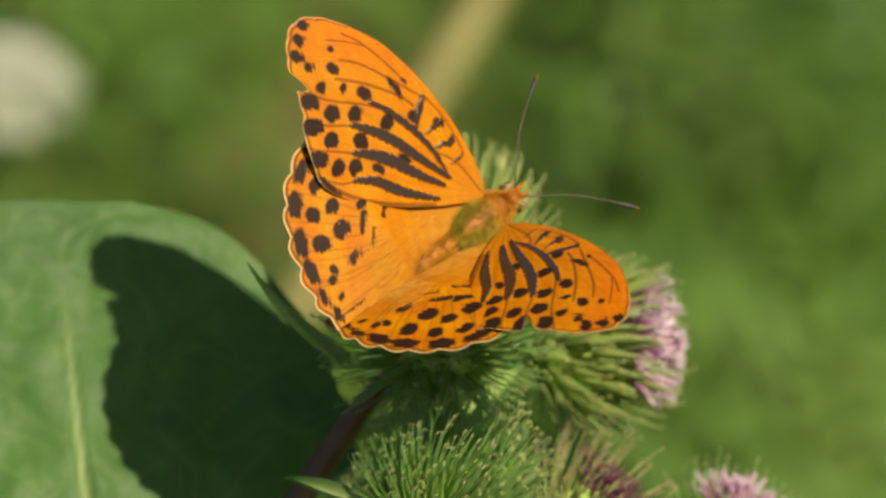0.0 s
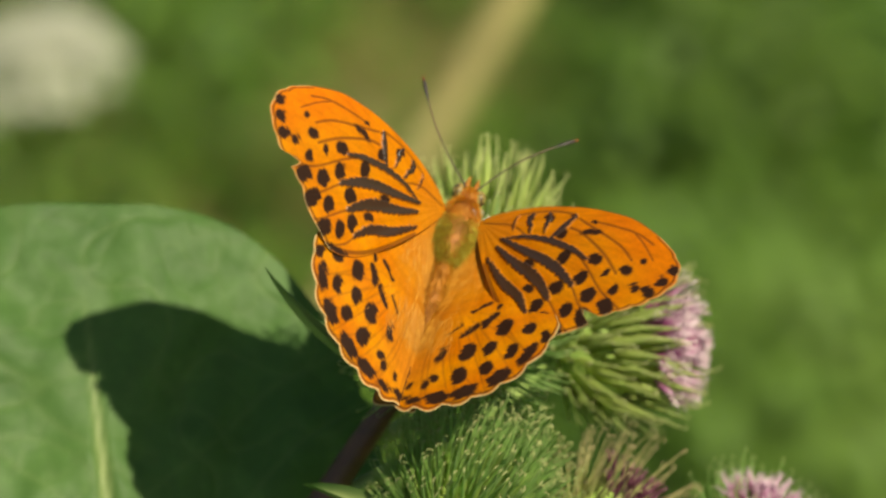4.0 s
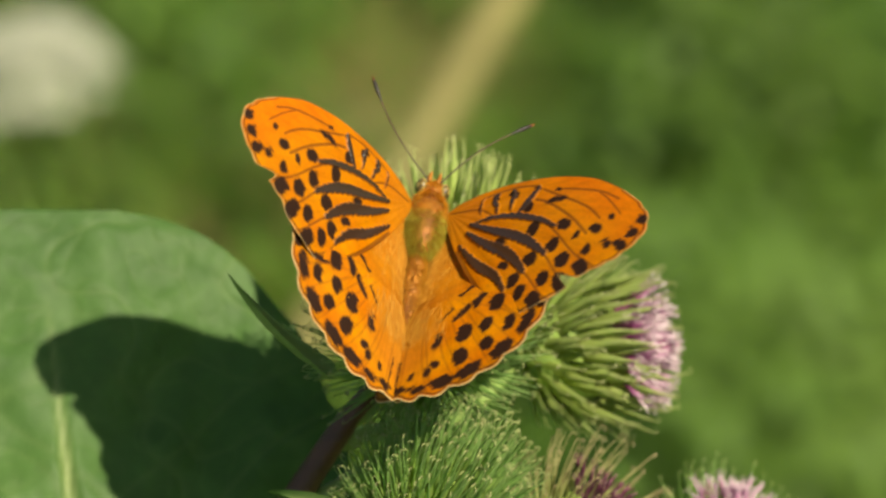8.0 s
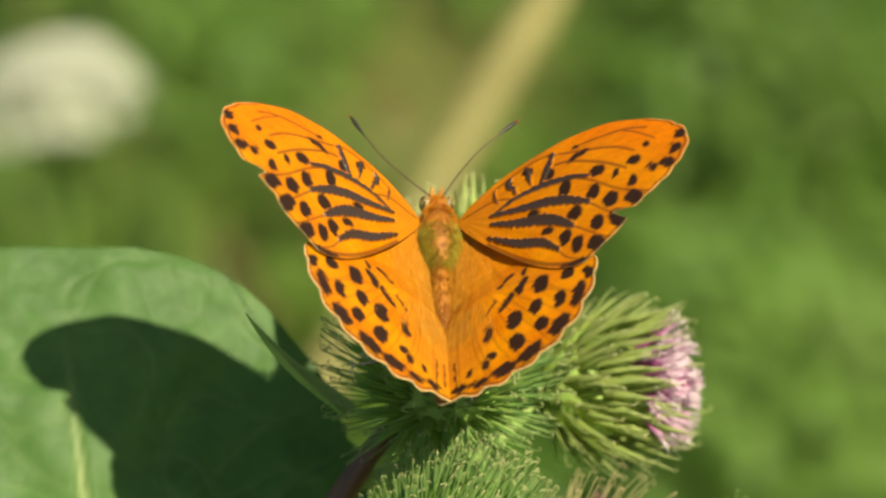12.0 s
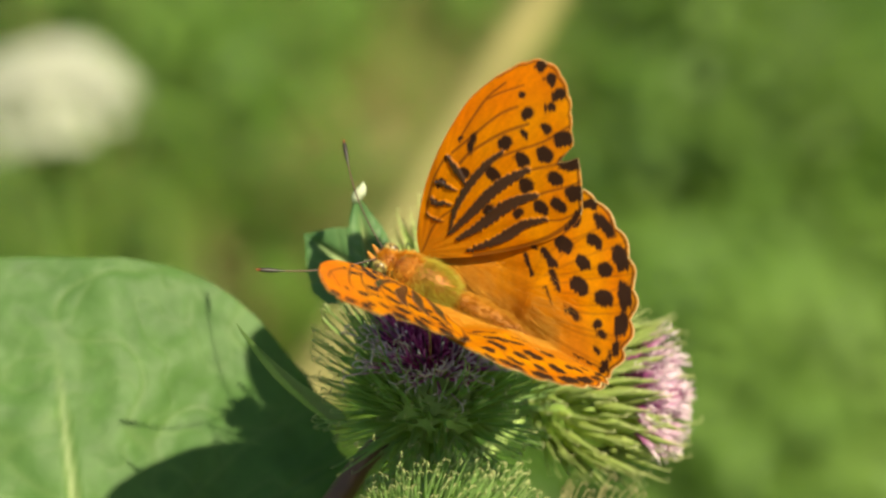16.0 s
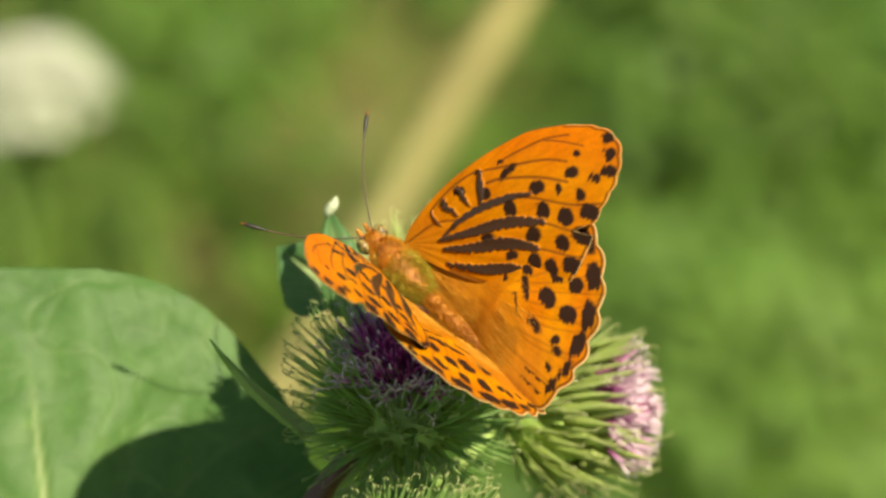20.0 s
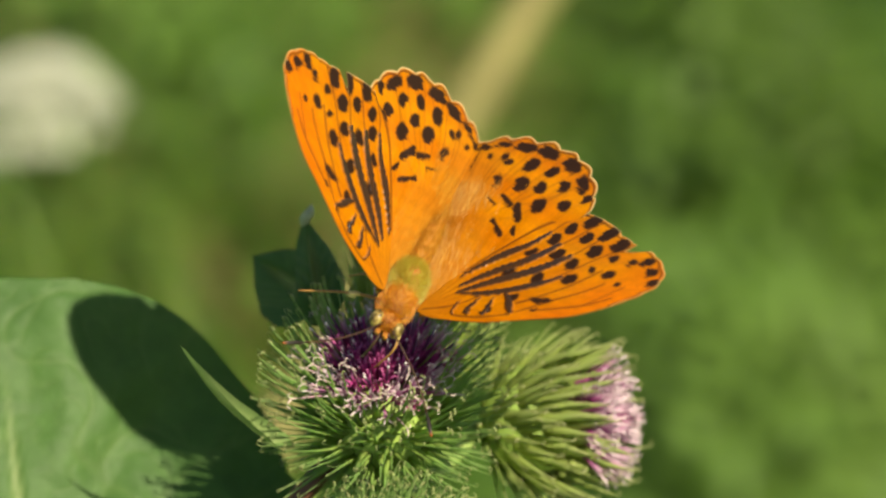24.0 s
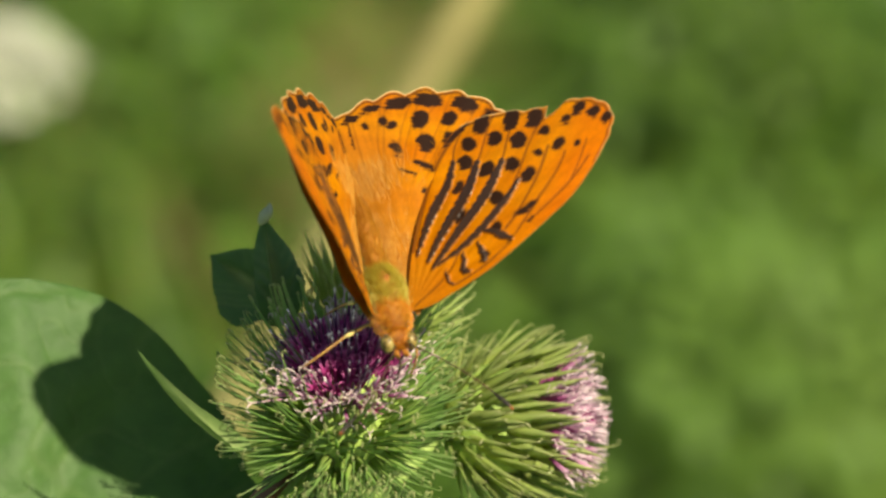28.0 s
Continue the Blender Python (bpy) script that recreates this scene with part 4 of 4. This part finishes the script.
def wing_mesh(fore, side, notch, n, m, under):
    P, t, f = wing_shape(fore, notch, n, m)
    hub = np.array([0.3, -0.5]) if fore else np.array([0.8, -3.0])
    flat = np.vstack([P.reshape(-1, 2), hub[None]])
    X, Y = flat[:, 0], flat[:, 1]
    ribs = 0.07 * np.sin(np.degrees(np.arctan2(Y - hub[1], X - hub[0])) * 0.55) * np.clip(X / 12, 0, 1)
    Z = wing_rise(X, Y, fore) + ribs - (0.14 if under else 0.0) - (0.0 if fore else 0.25)
    verts = np.stack([X * side, Y, Z], 1) / 1000
    faces = []
    for i in range(m - 1):
        for k in range(n):
            a, b = i * n + k, i * n + (k + 1) % n
            faces.append((a, b, b + n, a + n))
    c = len(flat) - 1
    faces += [(c, (k + 1) % n, k) for k in range(n)]
    flip = (side > 0) == (not under)
    if flip:
        faces = [tuple(reversed(q)) for q in faces]
    name = "forewing" if fore else "hindwing"
    me = mesh_of(name, verts.tolist(), faces, [WING_UNDER if under else WING])
    # natural pattern
    wob = 0.18 * wave(X, Y, 2.6, 1.0 + side) + 0.12 * wave(X, Y, 6.3, 2.0)
    Pw = flat + np.stack([wob * 0.8, 0.12 * wave(X, Y, 4.1, 3.0)], 1)
    rimness = np.concatenate([np.repeat(t, n), [0]])
    edge = np.concatenate([np.tile(np.linalg.norm(P[-1] - hub, axis=1), len(t)), [1]]) * (1 - rimness)
    outer = np.concatenate([np.tile(((f > (0.36 if fore else 0.2)) & (f < (0.70 if fore else 0.70))).astype(float), len(t)), [0]])

    def soft(d, w=0.26):
        return np.clip(d / w + 0.5, 0, 1)

    streak = np.zeros(len(flat))
    if fore:
        dark = np.maximum(soft(near_spots(FORE_SPOTS, Pw, wob * 0.5)), soft(near_spots(FORE_MARGIN, Pw, 0.18 + wob * 0.8)))
        dark = np.maximum(dark, soft(near_spots(FORE_MARKS, Pw, wob * 0.6)))
        streak = soft(near_lines(FORE_STREAKS, Pw) + 0.02 * np.abs(wave(X, Y, 13, 0.3)), 0.2)
        vein = soft(near_lines(FORE_VEINS, flat, False) + 0.04, 0.16) * 0.7
    else:
        dark = np.maximum(soft(near_spots(HIND_SPOTS, Pw, 0.0 + wob * 0.6)), soft(near_spots(HIND_MARGIN, Pw, 0.16 + wob * 0.9)))
        dark = np.maximum(dark, soft(near_lines(HIND_BARS, Pw, False) + wob * 0.6))
        vein = soft(near_lines(HIND_VEINS, flat, False) + 0.04, 0.16) * 0.30 * np.clip((np.hypot(X, Y) - 13) / 8, 0.2, 1)
    root_dull = (np.clip(1.15 - (X + 2) / 8.5, 0, 0.9) * np.clip((Y + 30) / 6, 0.25, 1))[:, None] if not fore else np.clip(1 - np.hypot(X, Y + 3) / 9, 0, 1)[:, None] * 0.6
    tone = (0.5 + 0.5 * wave(X, Y, 0.55, 0.7))[:, None]
    orange = np.array([0.60, 0.162, 0.002]) * (1 - tone) + np.array([0.70, 0.255, 0.004]) * tone
    lead = np.clip((Y + 2.0) / 6 + (X - 22) / 14, 0, 1)[:, None] if fore else np.zeros((len(flat), 1))
    orange = orange * (1 - lead * 0.5) + np.array([0.76, 0.150, 0.003]) * lead * 0.5
    orange = orange * (1 - root_dull) + np.array([0.52, 0.200, 0.016]) * root_dull
    turn = np.arctan2(Y - hub[1], X - hub[0])
    ray_grain = np.sin(turn * 97 + 2.1 * np.sin(turn * 31)) * np.sin(turn * 53 + np.hypot(X, Y) * 0.35)
    orange = orange * (1 + 0.07 * ray_grain * np.clip(np.hypot(X, Y) / 8, 0, 1) + 0.06 * wave(X, Y, 1.9, 5.0))[:, None]
    ink = np.array([0.030, 0.012, 0.006])
    col = orange
    d = np.clip(vein, 0, 1)[:, None]
    col = col * (1 - d) + np.array([0.11, 0.032, 0.006]) * d
    d = dark[:, None]
    col = col * (1 - d) + ink * d
    d = streak[:, None]
    col = col * (1 - d) + np.array([0.052, 0.029, 0.019]) * d
    if not fore:
        d = (np.clip((-0.6 - X) / 1.0, 0, 1) * np.clip((-21.5 - Y) / 3.0, 0, 1))[:, None] * 0.8
        col = col * (1 - d) + np.array([0.32, 0.10, 0.012]) * d
    line = (np.exp(-((edge - 0.48) / 0.17) ** 2) * outer)[:, None] * 0.85
    col = col * (1 - line) + ink * line
    fringe = (np.clip(((0.15 if fore else 0.24) + 0.06 * wave(X, Y, 5.0, 8.0) - edge) / 0.12, 0, 1) * outer)[:, None]
    col = col * (1 - fringe) + np.array([0.72, 0.52, 0.26]) * fringe
    if fore:
        costa = (np.clip((0.35 - edge) / 0.12, 0, 1) * (1 - outer))[:, None] * 0.7
        col = col * (1 - costa) + np.array([0.22, 0.07, 0.015]) * costa
    relief = np.array([v.co for v in me.vertices])
    relief[:, 2] += (0.24 * streak - 0.05 * vein) / 1000 * (0 if under else 1)
    me.vertices.foreach_set("co", relief.ravel())
    me.update()
    if under:
        wash = (0.5 + 0.5 * wave(X, Y, 0.9, 4.0))[:, None]
        base = (np.array([0.50, 0.24, 0.05]) * (1 - wash) + np.array([0.42, 0.28, 0.08]) * wash) if fore else (np.array([0.22, 0.20, 0.06]) * (1 - wash) + np.array([0.34, 0.30, 0.16]) * wash)
        col = base * (1 - dark[:, None] * 0.7) + ink * dark[:, None] * 0.7
    rgba = np.ones((len(flat), 4), np.float32)
    rgba[:, :3] = col
    rgba[:, 3] = streak
    me.color_attributes.new("pattern", "FLOAT_COLOR", "POINT").data.foreach_set("color", rgba.ravel())
    return me


butterfly = thing("butterfly", spot(0, 0, 0), "worn orange butterfly with black spots feeding on a purple bur", "butterfly")


def hairs(rng, n, sample, length, width, lean, tuft=0.0):
    """Many fine hairs: narrow three-sided needles that stand on a surface and lean one way."""
    verts, faces = [], []
    for _ in range(n):
        p, nor = sample(rng)
        d = (nor + lean + noise.noise_vector(p * 1100) * tuft + Vector((rng.gauss(0, 0.2), rng.gauss(0, 0.2), rng.gauss(0, 0.2)))).normalized()
        L = length * rng.uniform(0.5, 1.15)
        s = d.orthogonal().normalized() * width
        q = d.cross(s).normalized() * width
        o = len(verts)
        verts += [p - s, p + s, p + q * 1.5, p + d * L]
        faces += [(o, o + 1, o + 3), (o + 1, o + 2, o + 3), (o + 2, o, o + 3)]
    return verts, faces


def build_body():
    th = joined([ball(0.0024, 0.0046, 0.0026, 14, 20, (0, 0.0016, 0))])
    thorax = part("thorax", mesh_of("thorax", *th, [THORAX]), butterfly)
    rng = random.Random(21)

    def on_ball(rx, ry, rz, cy, top=-0.5):
        def f(r):
            while True:
                v = Vector((r.gauss(0, 1), r.gauss(0, 1), r.gauss(0, 1))).normalized()
                if v.z > top:
                    return Vector((v.x * rx, v.y * ry + cy, v.z * rz)), Vector((v.x / rx, v.y / ry, v.z / rz)).normalized()
        return f

    def on_thorax(r):
        """Over the thorax, thin along the bare reddish saddle on its back."""
        while True:
            p, q = on_ball(0.0024, 0.0046, 0.0026, 0.0016)(r)
            bare = math.exp(-(p.x / 0.0008) ** 2 - ((p.y + 0.0004) / 0.0022) ** 2) if p.z > 0 else 0.0
            if r.random() > bare * 0.92 and p.y < 0.0026 + r.gauss(0, 0.0006):
                return p, q

    def nape(r):
        p, q = on_ball(0.0023, 0.0030, 0.0025, 0.0038)(r)
        return p, q

    part("fur", mesh_of("fur", *hairs(rng, 5200, on_thorax, 0.0012, 0.000024, Vector((0, -0.9, 0)), 0.4), [FUR_GOLD], False), thorax, "golden-green hair")["kind"] = "stuff"
    part("fur", mesh_of("fur", *hairs(rng, 4000, nape, 0.0007, 0.000024, Vector((0, -0.7, 0.0)), 0.3), [FUR_ORANGE], False), thorax, "orange hair on the nape")["kind"] = "stuff"
    rings = []
    for i in range(18):
        f = i / 17
        r = 0.00120 * (math.sin(math.pi * (0.22 + 0.74 * f)) ** 0.8) * (1 + 0.02 * math.sin(f * 60)) + 0.0001
        rings.append(((0, -0.0028 - 0.0130 * f, -0.0002), r))
    abdomen = part("abdomen", mesh_of("abdomen", *tube([p for p, r in rings], [r for p, r in rings], 16), [THORAX]), butterfly)

    def on_abdomen(r):
        p, rad = r.choice(rings)
        a = r.uniform(-0.3, math.pi + 0.3)
        nrm = Vector((math.cos(a), 0, math.sin(a)))
        return Vector(p) + nrm * rad * 0.9 + Vector((0, r.uniform(-0.0008, 0.0008), 0)), nrm

    part("fur", mesh_of("fur", *hairs(rng, 3000, on_abdomen, 0.0014, 0.000034, Vector((0, -1.3, 0.1)), 0.25), [FUR_BROWN], False), abdomen, "tawny hair")["kind"] = "stuff"
    hy = HEAD.y - 0.0012
    head = part("head", mesh_of("head", *ball(0.0015, 0.0013, 0.0014, 12, 16, (0, hy, 0)), [THORAX]), butterfly)
    part("fur", mesh_of("fur", *hairs(rng, 800, on_ball(0.0012, 0.0013, 0.0014, hy, -0.3), 0.0006, 0.000036, Vector((0, 0.4, 0.2))), [FUR_ORANGE], False), head, "orange hair")["kind"] = "stuff"
    for s in (-1, 1):
        part("eye", mesh_of("eye", *ball(0.00085, 0.00115, 0.0012, 12, 16, (s * 0.00145, hy + 0.0005, 0.0)), [EYE]), head, "mottled yellowish-brown eye")
        pts = smooth_line([(s * 0.0004, hy + 0.001, -0.0006), (s * 0.0006, hy + 0.0021, -0.0004), (s * 0.0006, hy + 0.0028, 0.0006)], 8)
        part("palp", mesh_of("palp", *tube(pts, [0.00035, 0.0004, 0.00042, 0.0004, 0.00035, 0.0003, 0.0002, 0.0001], 7), [THORAX]), head)
        L = 0.0160
        rad = [0.00010 if z < 0.80 else 0.00010 + 0.00022 * math.sin(math.pi * min(1, (z - 0.80) / 0.205)) for z in np.linspace(0, 1, 22)]
        line = [(0.0009 * math.sin(math.pi * z), 0, L * z) for z in np.linspace(0, 1, 22)]
        a = radians(40.5)
        d = Vector((s * math.sin(a), math.cos(a), 0.09))
        part("antenna", lengthwise(mesh_of("antenna", *tube(line, rad, 8), [ANTENNA])), head, "thin dark antenna with a club at its tip", aim((s * 0.0006, hy + 0.0011, 0.0006), d))
        for root, knee, ankle, foot in (((0.0012, 0.0030, -0.0018), (0.0048, 0.0036, -0.0030), (0.0085, 0.0050, -0.0044), (0.0110, 0.0056, -0.0062)) if s > 0 else ((0.0012, 0.0036, -0.0018), (0.0025, 0.0058, -0.0029), (0.0029, 0.0074, -0.0040), (0.0024, 0.0082, -0.0080)), ((0.0012, 0.0000, -0.0018), (0.0034, -0.0012, -0.0038), (0.0046, -0.0022, -0.0062), (0.0056, -0.0030, -0.0090))):
            pts = smooth_line([(s * x, y, z) for x, y, z in (root, knee, ankle, foot)], 16)
            rad = np.interp(np.linspace(0, 1, 16), [0, 0.3, 0.4, 0.7, 1], [0.00024, 0.00022, 0.00017, 0.00014, 0.0001])
            leg = part("leg", mesh_of("leg", *tube(pts, list(rad), 7), [LEG]), butterfly, "slender brown leg with a pale knee")
            a, b, c = pts[4], pts[5], pts[6]
            part("knee", mesh_of("knee", *tube([tuple(a), tuple(b), tuple(c)], [0.00018, 0.00034, 0.00019], 7), [KNEE]), leg, "pale yellow knee")
    pts = smooth_line([(0, hy + 0.001, -0.0009), (0, hy + 0.0024, -0.0022), (0, hy + 0.0026, -0.0048), (0, hy + 0.0018, -0.0068)], 14)
    part("tongue", mesh_of("tongue", *tube(pts, [0.00016] * 13 + [0.0001], 6), [TONGUE]), head, "thin dark tongue reaching into the florets")


build_body()
NOTCH_LEFT = [(-14.0, 1.5, 2.4)]
NOTCH_RIGHT = [(-21.2, 1.5, 2.6)]
WINGS = {}
for side, key, notch in ((-1, "left", NOTCH_LEFT), (1, "right", NOTCH_RIGHT)):
    for fore in (True, False):
        me = wing_mesh(fore, side, notch, 520, 190, False)
        ob = part("forewing" if fore else "hindwing", me, butterfly, "orange upper side with black spots" if not fore else "orange upper side with black spots and dark scent streaks")
        part("underside", wing_mesh(fore, side, notch, 180, 60, True), ob, "dull greenish-buff underside")
        WINGS[key, fore] = ob
        if not fore:
            rng = random.Random(40 + side)

            def on_base(r):
                x = r.gauss(0.6, 2.6)
                x = x if x > -2.2 else -x - 3.0
                y = -3.5 - r.random() ** 0.8 * 17
                return Vector((side * x, y, float(wing_rise(x, y, False)) - 0.25)) / 1000, Vector((0, 0, 0.16))

            part("fur", mesh_of("fur", *hairs(rng, 2800, on_base, 0.0026, 0.000020, Vector((side * 0.15, -1.6, 0))), [FUR_BROWN], False), ob, "long tawny hair on the wing base")["kind"] = "stuff"

# ---------------------------------------------------------------- what moves

PERCH = [
    (0, 0.62, -3, 3.15, 16.8, 39.9, -37), (1, -2.69, -2.82, 1.81, 26.3, 32.9, -15.7), (1.5, -1.51, -1.01, 0.77, 33.4, 25.7, -10.1),
    (2, -3.8, -3.51, -0.04, 34.4, 25.9, -9.6), (2.5, -3.92, -4.35, 0.34, 28.5, 28.2, -9.6), (4.5, -4.75, -4.86, 0.5, 29.8, 19, -4.1),
    (5, -5.17, -5.6, 1.14, 36.5, 18.5, 1.4), (5.5, -5.11, -4.37, 0.5, 30.8, 11.3, -0.9), (6, -5.36, -4.58, -0.45, 23, 9.7, -1),
    (6.5, -4.99, -3.84, 0.21, 25.2, 11.7, -0.3), (7, -4.28, -3.38, 0.37, 24.7, 16.1, -1.6), (7.5, -3.64, -2.56, 0.27, 19.1, 18.1, -2.5),
    (8, -3.48, -3.42, 0.39, 26.3, 17.9, -2.4), (8.5, -3.09, -3.63, 0.6, 22, 21.6, -6.9), (9, -2.5, -4.3, -0.5, 17.9, 25, -13.1),
    (9.5, -2.49, -2.51, -0.72, 17.2, 20.1, -13), (10, -2.69, -1.88, -0.31, 15.7, 18.1, -12.1), (10.5, -3.52, -0.51, 0.58, 14.4, 9.7, -3.9),
    (11, -4.1, 1.14, 0.96, 9.9, 3.7, -2.4), (11.5, -4.14, 1.13, 1.22, 14.3, 1.8, -1.2), (12, -3.6, -0.04, 1.69, 19.7, 4.9, 4.4),
    (12.5, -6.27, -0.16, 1.67, 27.4, -0.5, 14.6), (14.5, -8.09, -0.6, 1.04, 20.4, -3.1, 24.2), (15, -7.02, -1.42, 1.87, 20.6, -13.2, 33.7),
    (15.5, -5.66, -2.27, 1.43, 11.7, -21.9, 50.8), (16, -2.85, -3.18, 1.54, 20.1, -24.4, 56.9), (16.5, -2.43, -3.76, 0.42, 22.8, -24.8, 53.8),
    (17, -0.71, -3.34, -0.29, 29.6, -28.5, 62.6), (17.5, -0.79, -3.94, 0.2, 28.2, -28.7, 60.9), (18, -1.41, -2.65, 0.01, 23.9, -35.4, 68.6),
    (18.5, -1.89, -3.11, 0.94, 19.5, -43.6, 64.7), (19, -1.85, -1.17, 1.76, 18.8, -40.8, 50.3), (19.5, -3.38, -0.16, 1.72, 18.2, -32.1, 45.3),
    (20, -2.38, -0.31, 1.21, 27.6, -28.1, 33.8), (20.5, -2.67, -0.7, 0.98, 21.6, -23.9, 34.1), (21, -3.27, 0.52, 1.69, 20.8, -26.5, 31),
    (21.5, -3.46, 0.68, 3.5, 19.6, -29.6, 38.7), (22.5, -1.68, 0.74, 3.3, 5.1, -33.3, 97.3), (23.5, 0.1, 0.8, 3.1, -9.3, -37, 156),
    (24, 0.27, 0.39, 1.67, -18, -31.4, 169), (24.5, 0.7, 0.16, 0.93, -19.5, -21.8, 179.2), (25, 0.21, -0.77, 1.23, -22.7, -14.5, -174.6),
    (25.5, 1.34, 0.64, 0.42, -18.1, -19.1, -168.2), (26, 1.55, 1.3, -0.75, -17.2, -21.4, -165.3), (26.5, 1.68, 2.61, -0.65, -11.7, -19.3, -154.7),
    (27, 1.64, 1.47, 1.53, -21.6, -3.9, -145.2), (27.5, 1.49, 0.32, 2.56, -25.6, 0.1, -151.3), (28, 2.26, -0.47, 4.07, -25.8, -1.5, -163.7),
]
WINGBEAT = [
    (0, 18.8, 55.4, -17.7, -14.6, -0.5, 2.9, -6.6, -4.4), (1, 30.2, 63.2, -7.3, -7.9, 0.6, 2.1, -6.9, -4.8),
    (1.5, 24.7, 48.7, -3.4, -9.8, 0.6, 2.5, -4, -6.6), (2, 32.5, 51.9, -6.5, -7.5, -0.4, 3.6, -6.1, -5.4),
    (2.5, 33.1, 59.6, -7.5, -9.6, 1, 2.8, -7, -6.2), (4.5, 40.6, 45.4, -9.4, -15.3, 2.4, 6.3, -6.9, -9.1),
    (5, 31.2, 51.2, -10.1, -16.6, 2.1, -0.1, -7.2, -8.7), (5.5, 42.4, 51, -9.8, -12.8, 2.6, 4, -7.4, -6.4),
    (6, 65.3, 71.8, -14.4, -17.3, 1.1, 3.6, -9.8, -9.2), (6.5, 50.7, 62.5, -9.2, -11.8, 1.5, 2.8, -6.6, -7.1),
    (7, 47, 63.1, -12, -12.4, 1.3, 2.9, -6.4, -5.1), (7.5, 39.9, 52, -11.4, -12.9, 1.3, 2.7, -5.3, -4.9),
    (8, 41.1, 53.4, -11.7, -14.3, 2.1, 2.7, -3.9, -5), (8.5, 27.7, 37.9, -9.4, -14.1, -1.1, 2.4, -1.9, -5.5),
    (9, 39.1, 48.8, -10.7, -13.5, -0.3, 3, -3.7, -5.5), (9.5, 43, 55, -12.5, -14.9, -0.3, 1.8, -4.5, -5),
    (10, 42.8, 62.3, -11.7, -13.4, 0.8, 1.1, -4.2, -3), (10.5, 37.7, 46.6, -10.8, -13.7, 1, 1.4, -4.5, -3.5),
    (11, 46.5, 46.7, -9.3, -12.7, 1.3, 2.2, -3.2, -3.6), (11.5, 46.3, 44.2, -5.9, -8.2, 1.4, 2.8, -2.8, -3.4),
    (12, 41.2, 42.6, -1.3, -3.5, 2.1, 2.9, -1.7, -3.9), (12.5, 32.8, 42, -1.8, -2.2, -1.5, 2.9, -3.8, -4.9),
    (14.5, 62.6, 87.4, -5.3, -8.1, -4.2, 6.2, -7.4, -3.2), (15, 53.4, 58.5, -2.9, -6.7, 1.1, 2.9, -3.4, -6.2),
    (15.5, 56.2, 64.4, -3.6, -5.4, 0.5, 3.1, -4, -6.2), (16, 57.6, 61.4, 2.3, -7.6, 3, 1.2, -4, -4.8),
    (16.5, 53.8, 61.5, 1.5, -11.4, 3, 1.2, -1, -4.6), (17, 43.5, 50.2, -1.8, -19.8, 3, 1.2, 3, -6.1),
    (17.5, 41.9, 47.3, -4, -17.8, 3, 1.2, 1.2, -4), (18, 50.8, 39.1, -5.3, -19.8, 1.9, 1.2, -4.1, -7),
    (18.5, 58.4, 45.6, -4.6, -18.5, 3, 1.2, -2.4, -4.8), (19, 80.9, 42.3, -7.4, -18.9, 2.3, 1.2, -1.3, -5),
    (19.5, 72, 47.6, -4.1, -23.7, 3, 1.2, 0.9, -3.9), (20, 72.3, 39.2, -7.7, -22.2, 0.5, 0.2, -2.6, -0.9),
    (20.5, 62.2, 37.2, -10.8, -25.5, 3, 1.2, 1.2, -3.9), (21, 67.9, 32.2, -14.7, -20.7, 1.2, 1.2, -2.8, -0.9),
    (21.5, 68.1, 31.1, -8.3, -17.2, 3, 1.2, -1.3, -1.2), (23.5, 37.1, 15.2, 1.8, -3.3, 5.6, 4.5, -0.6, -5.6),
    (24, 54.4, 39, -1.4, -7.6, 5.2, 4.3, -4, -7.7), (24.5, 62.3, 59.5, -3.2, -9.3, 5.6, 0.8, -4.4, -5.3),
    (25, 49.9, 56.5, -0.4, -6.1, 3.2, 1.5, -2.7, -3.4), (25.5, 53.8, 58.2, -2.6, -8.4, 2.5, -0.2, -4.3, -5.7),
    (26, 52.1, 52.9, -1.9, -9.3, 3.4, -1.6, -4.2, -7.2), (26.5, 46.9, 48.7, -5.3, -8.4, 4.8, -2.8, -6.1, -7.4),
    (27, 47.5, 57.2, -6.5, -25.1, 4.2, -2.7, -3.6, -6.6), (27.5, 43.2, 58.7, -17.5, -19.9, 0.1, -2.9, -1.8, -5.5),
    (28, 38.1, 66.8, -19.6, -16.5, -2.9, -0.8, -4.6, -3.2),
]


def hinge(side, lift, sweep):
    """A wing's pose at its root: raised by lift, swung forward by sweep, in degrees."""
    return pose(side * ROOT.x, ROOT.y, ROOT.z, 0, -side * lift, 0) @ pose(0, 0, 0, 0, 0, side * sweep)


def motions():
    walk(butterfly, [(t, Matrix.Translation(spot(x, y, w)) @ pose(0, 0, 0, rx, ry, rz)) for t, x, y, w, rx, ry, rz in PERCH])
    walk(WINGS["left", True], [(r[0], hinge(-1, r[1], r[3])) for r in WINGBEAT])
    walk(WINGS["right", True], [(r[0], hinge(1, r[2], r[4])) for r in WINGBEAT])
    walk(WINGS["left", False], [(r[0], hinge(-1, r[1] + r[5], r[7])) for r in WINGBEAT])
    walk(WINGS["right", False], [(r[0], hinge(1, r[2] + r[6], r[8])) for r in WINGBEAT])


motions()
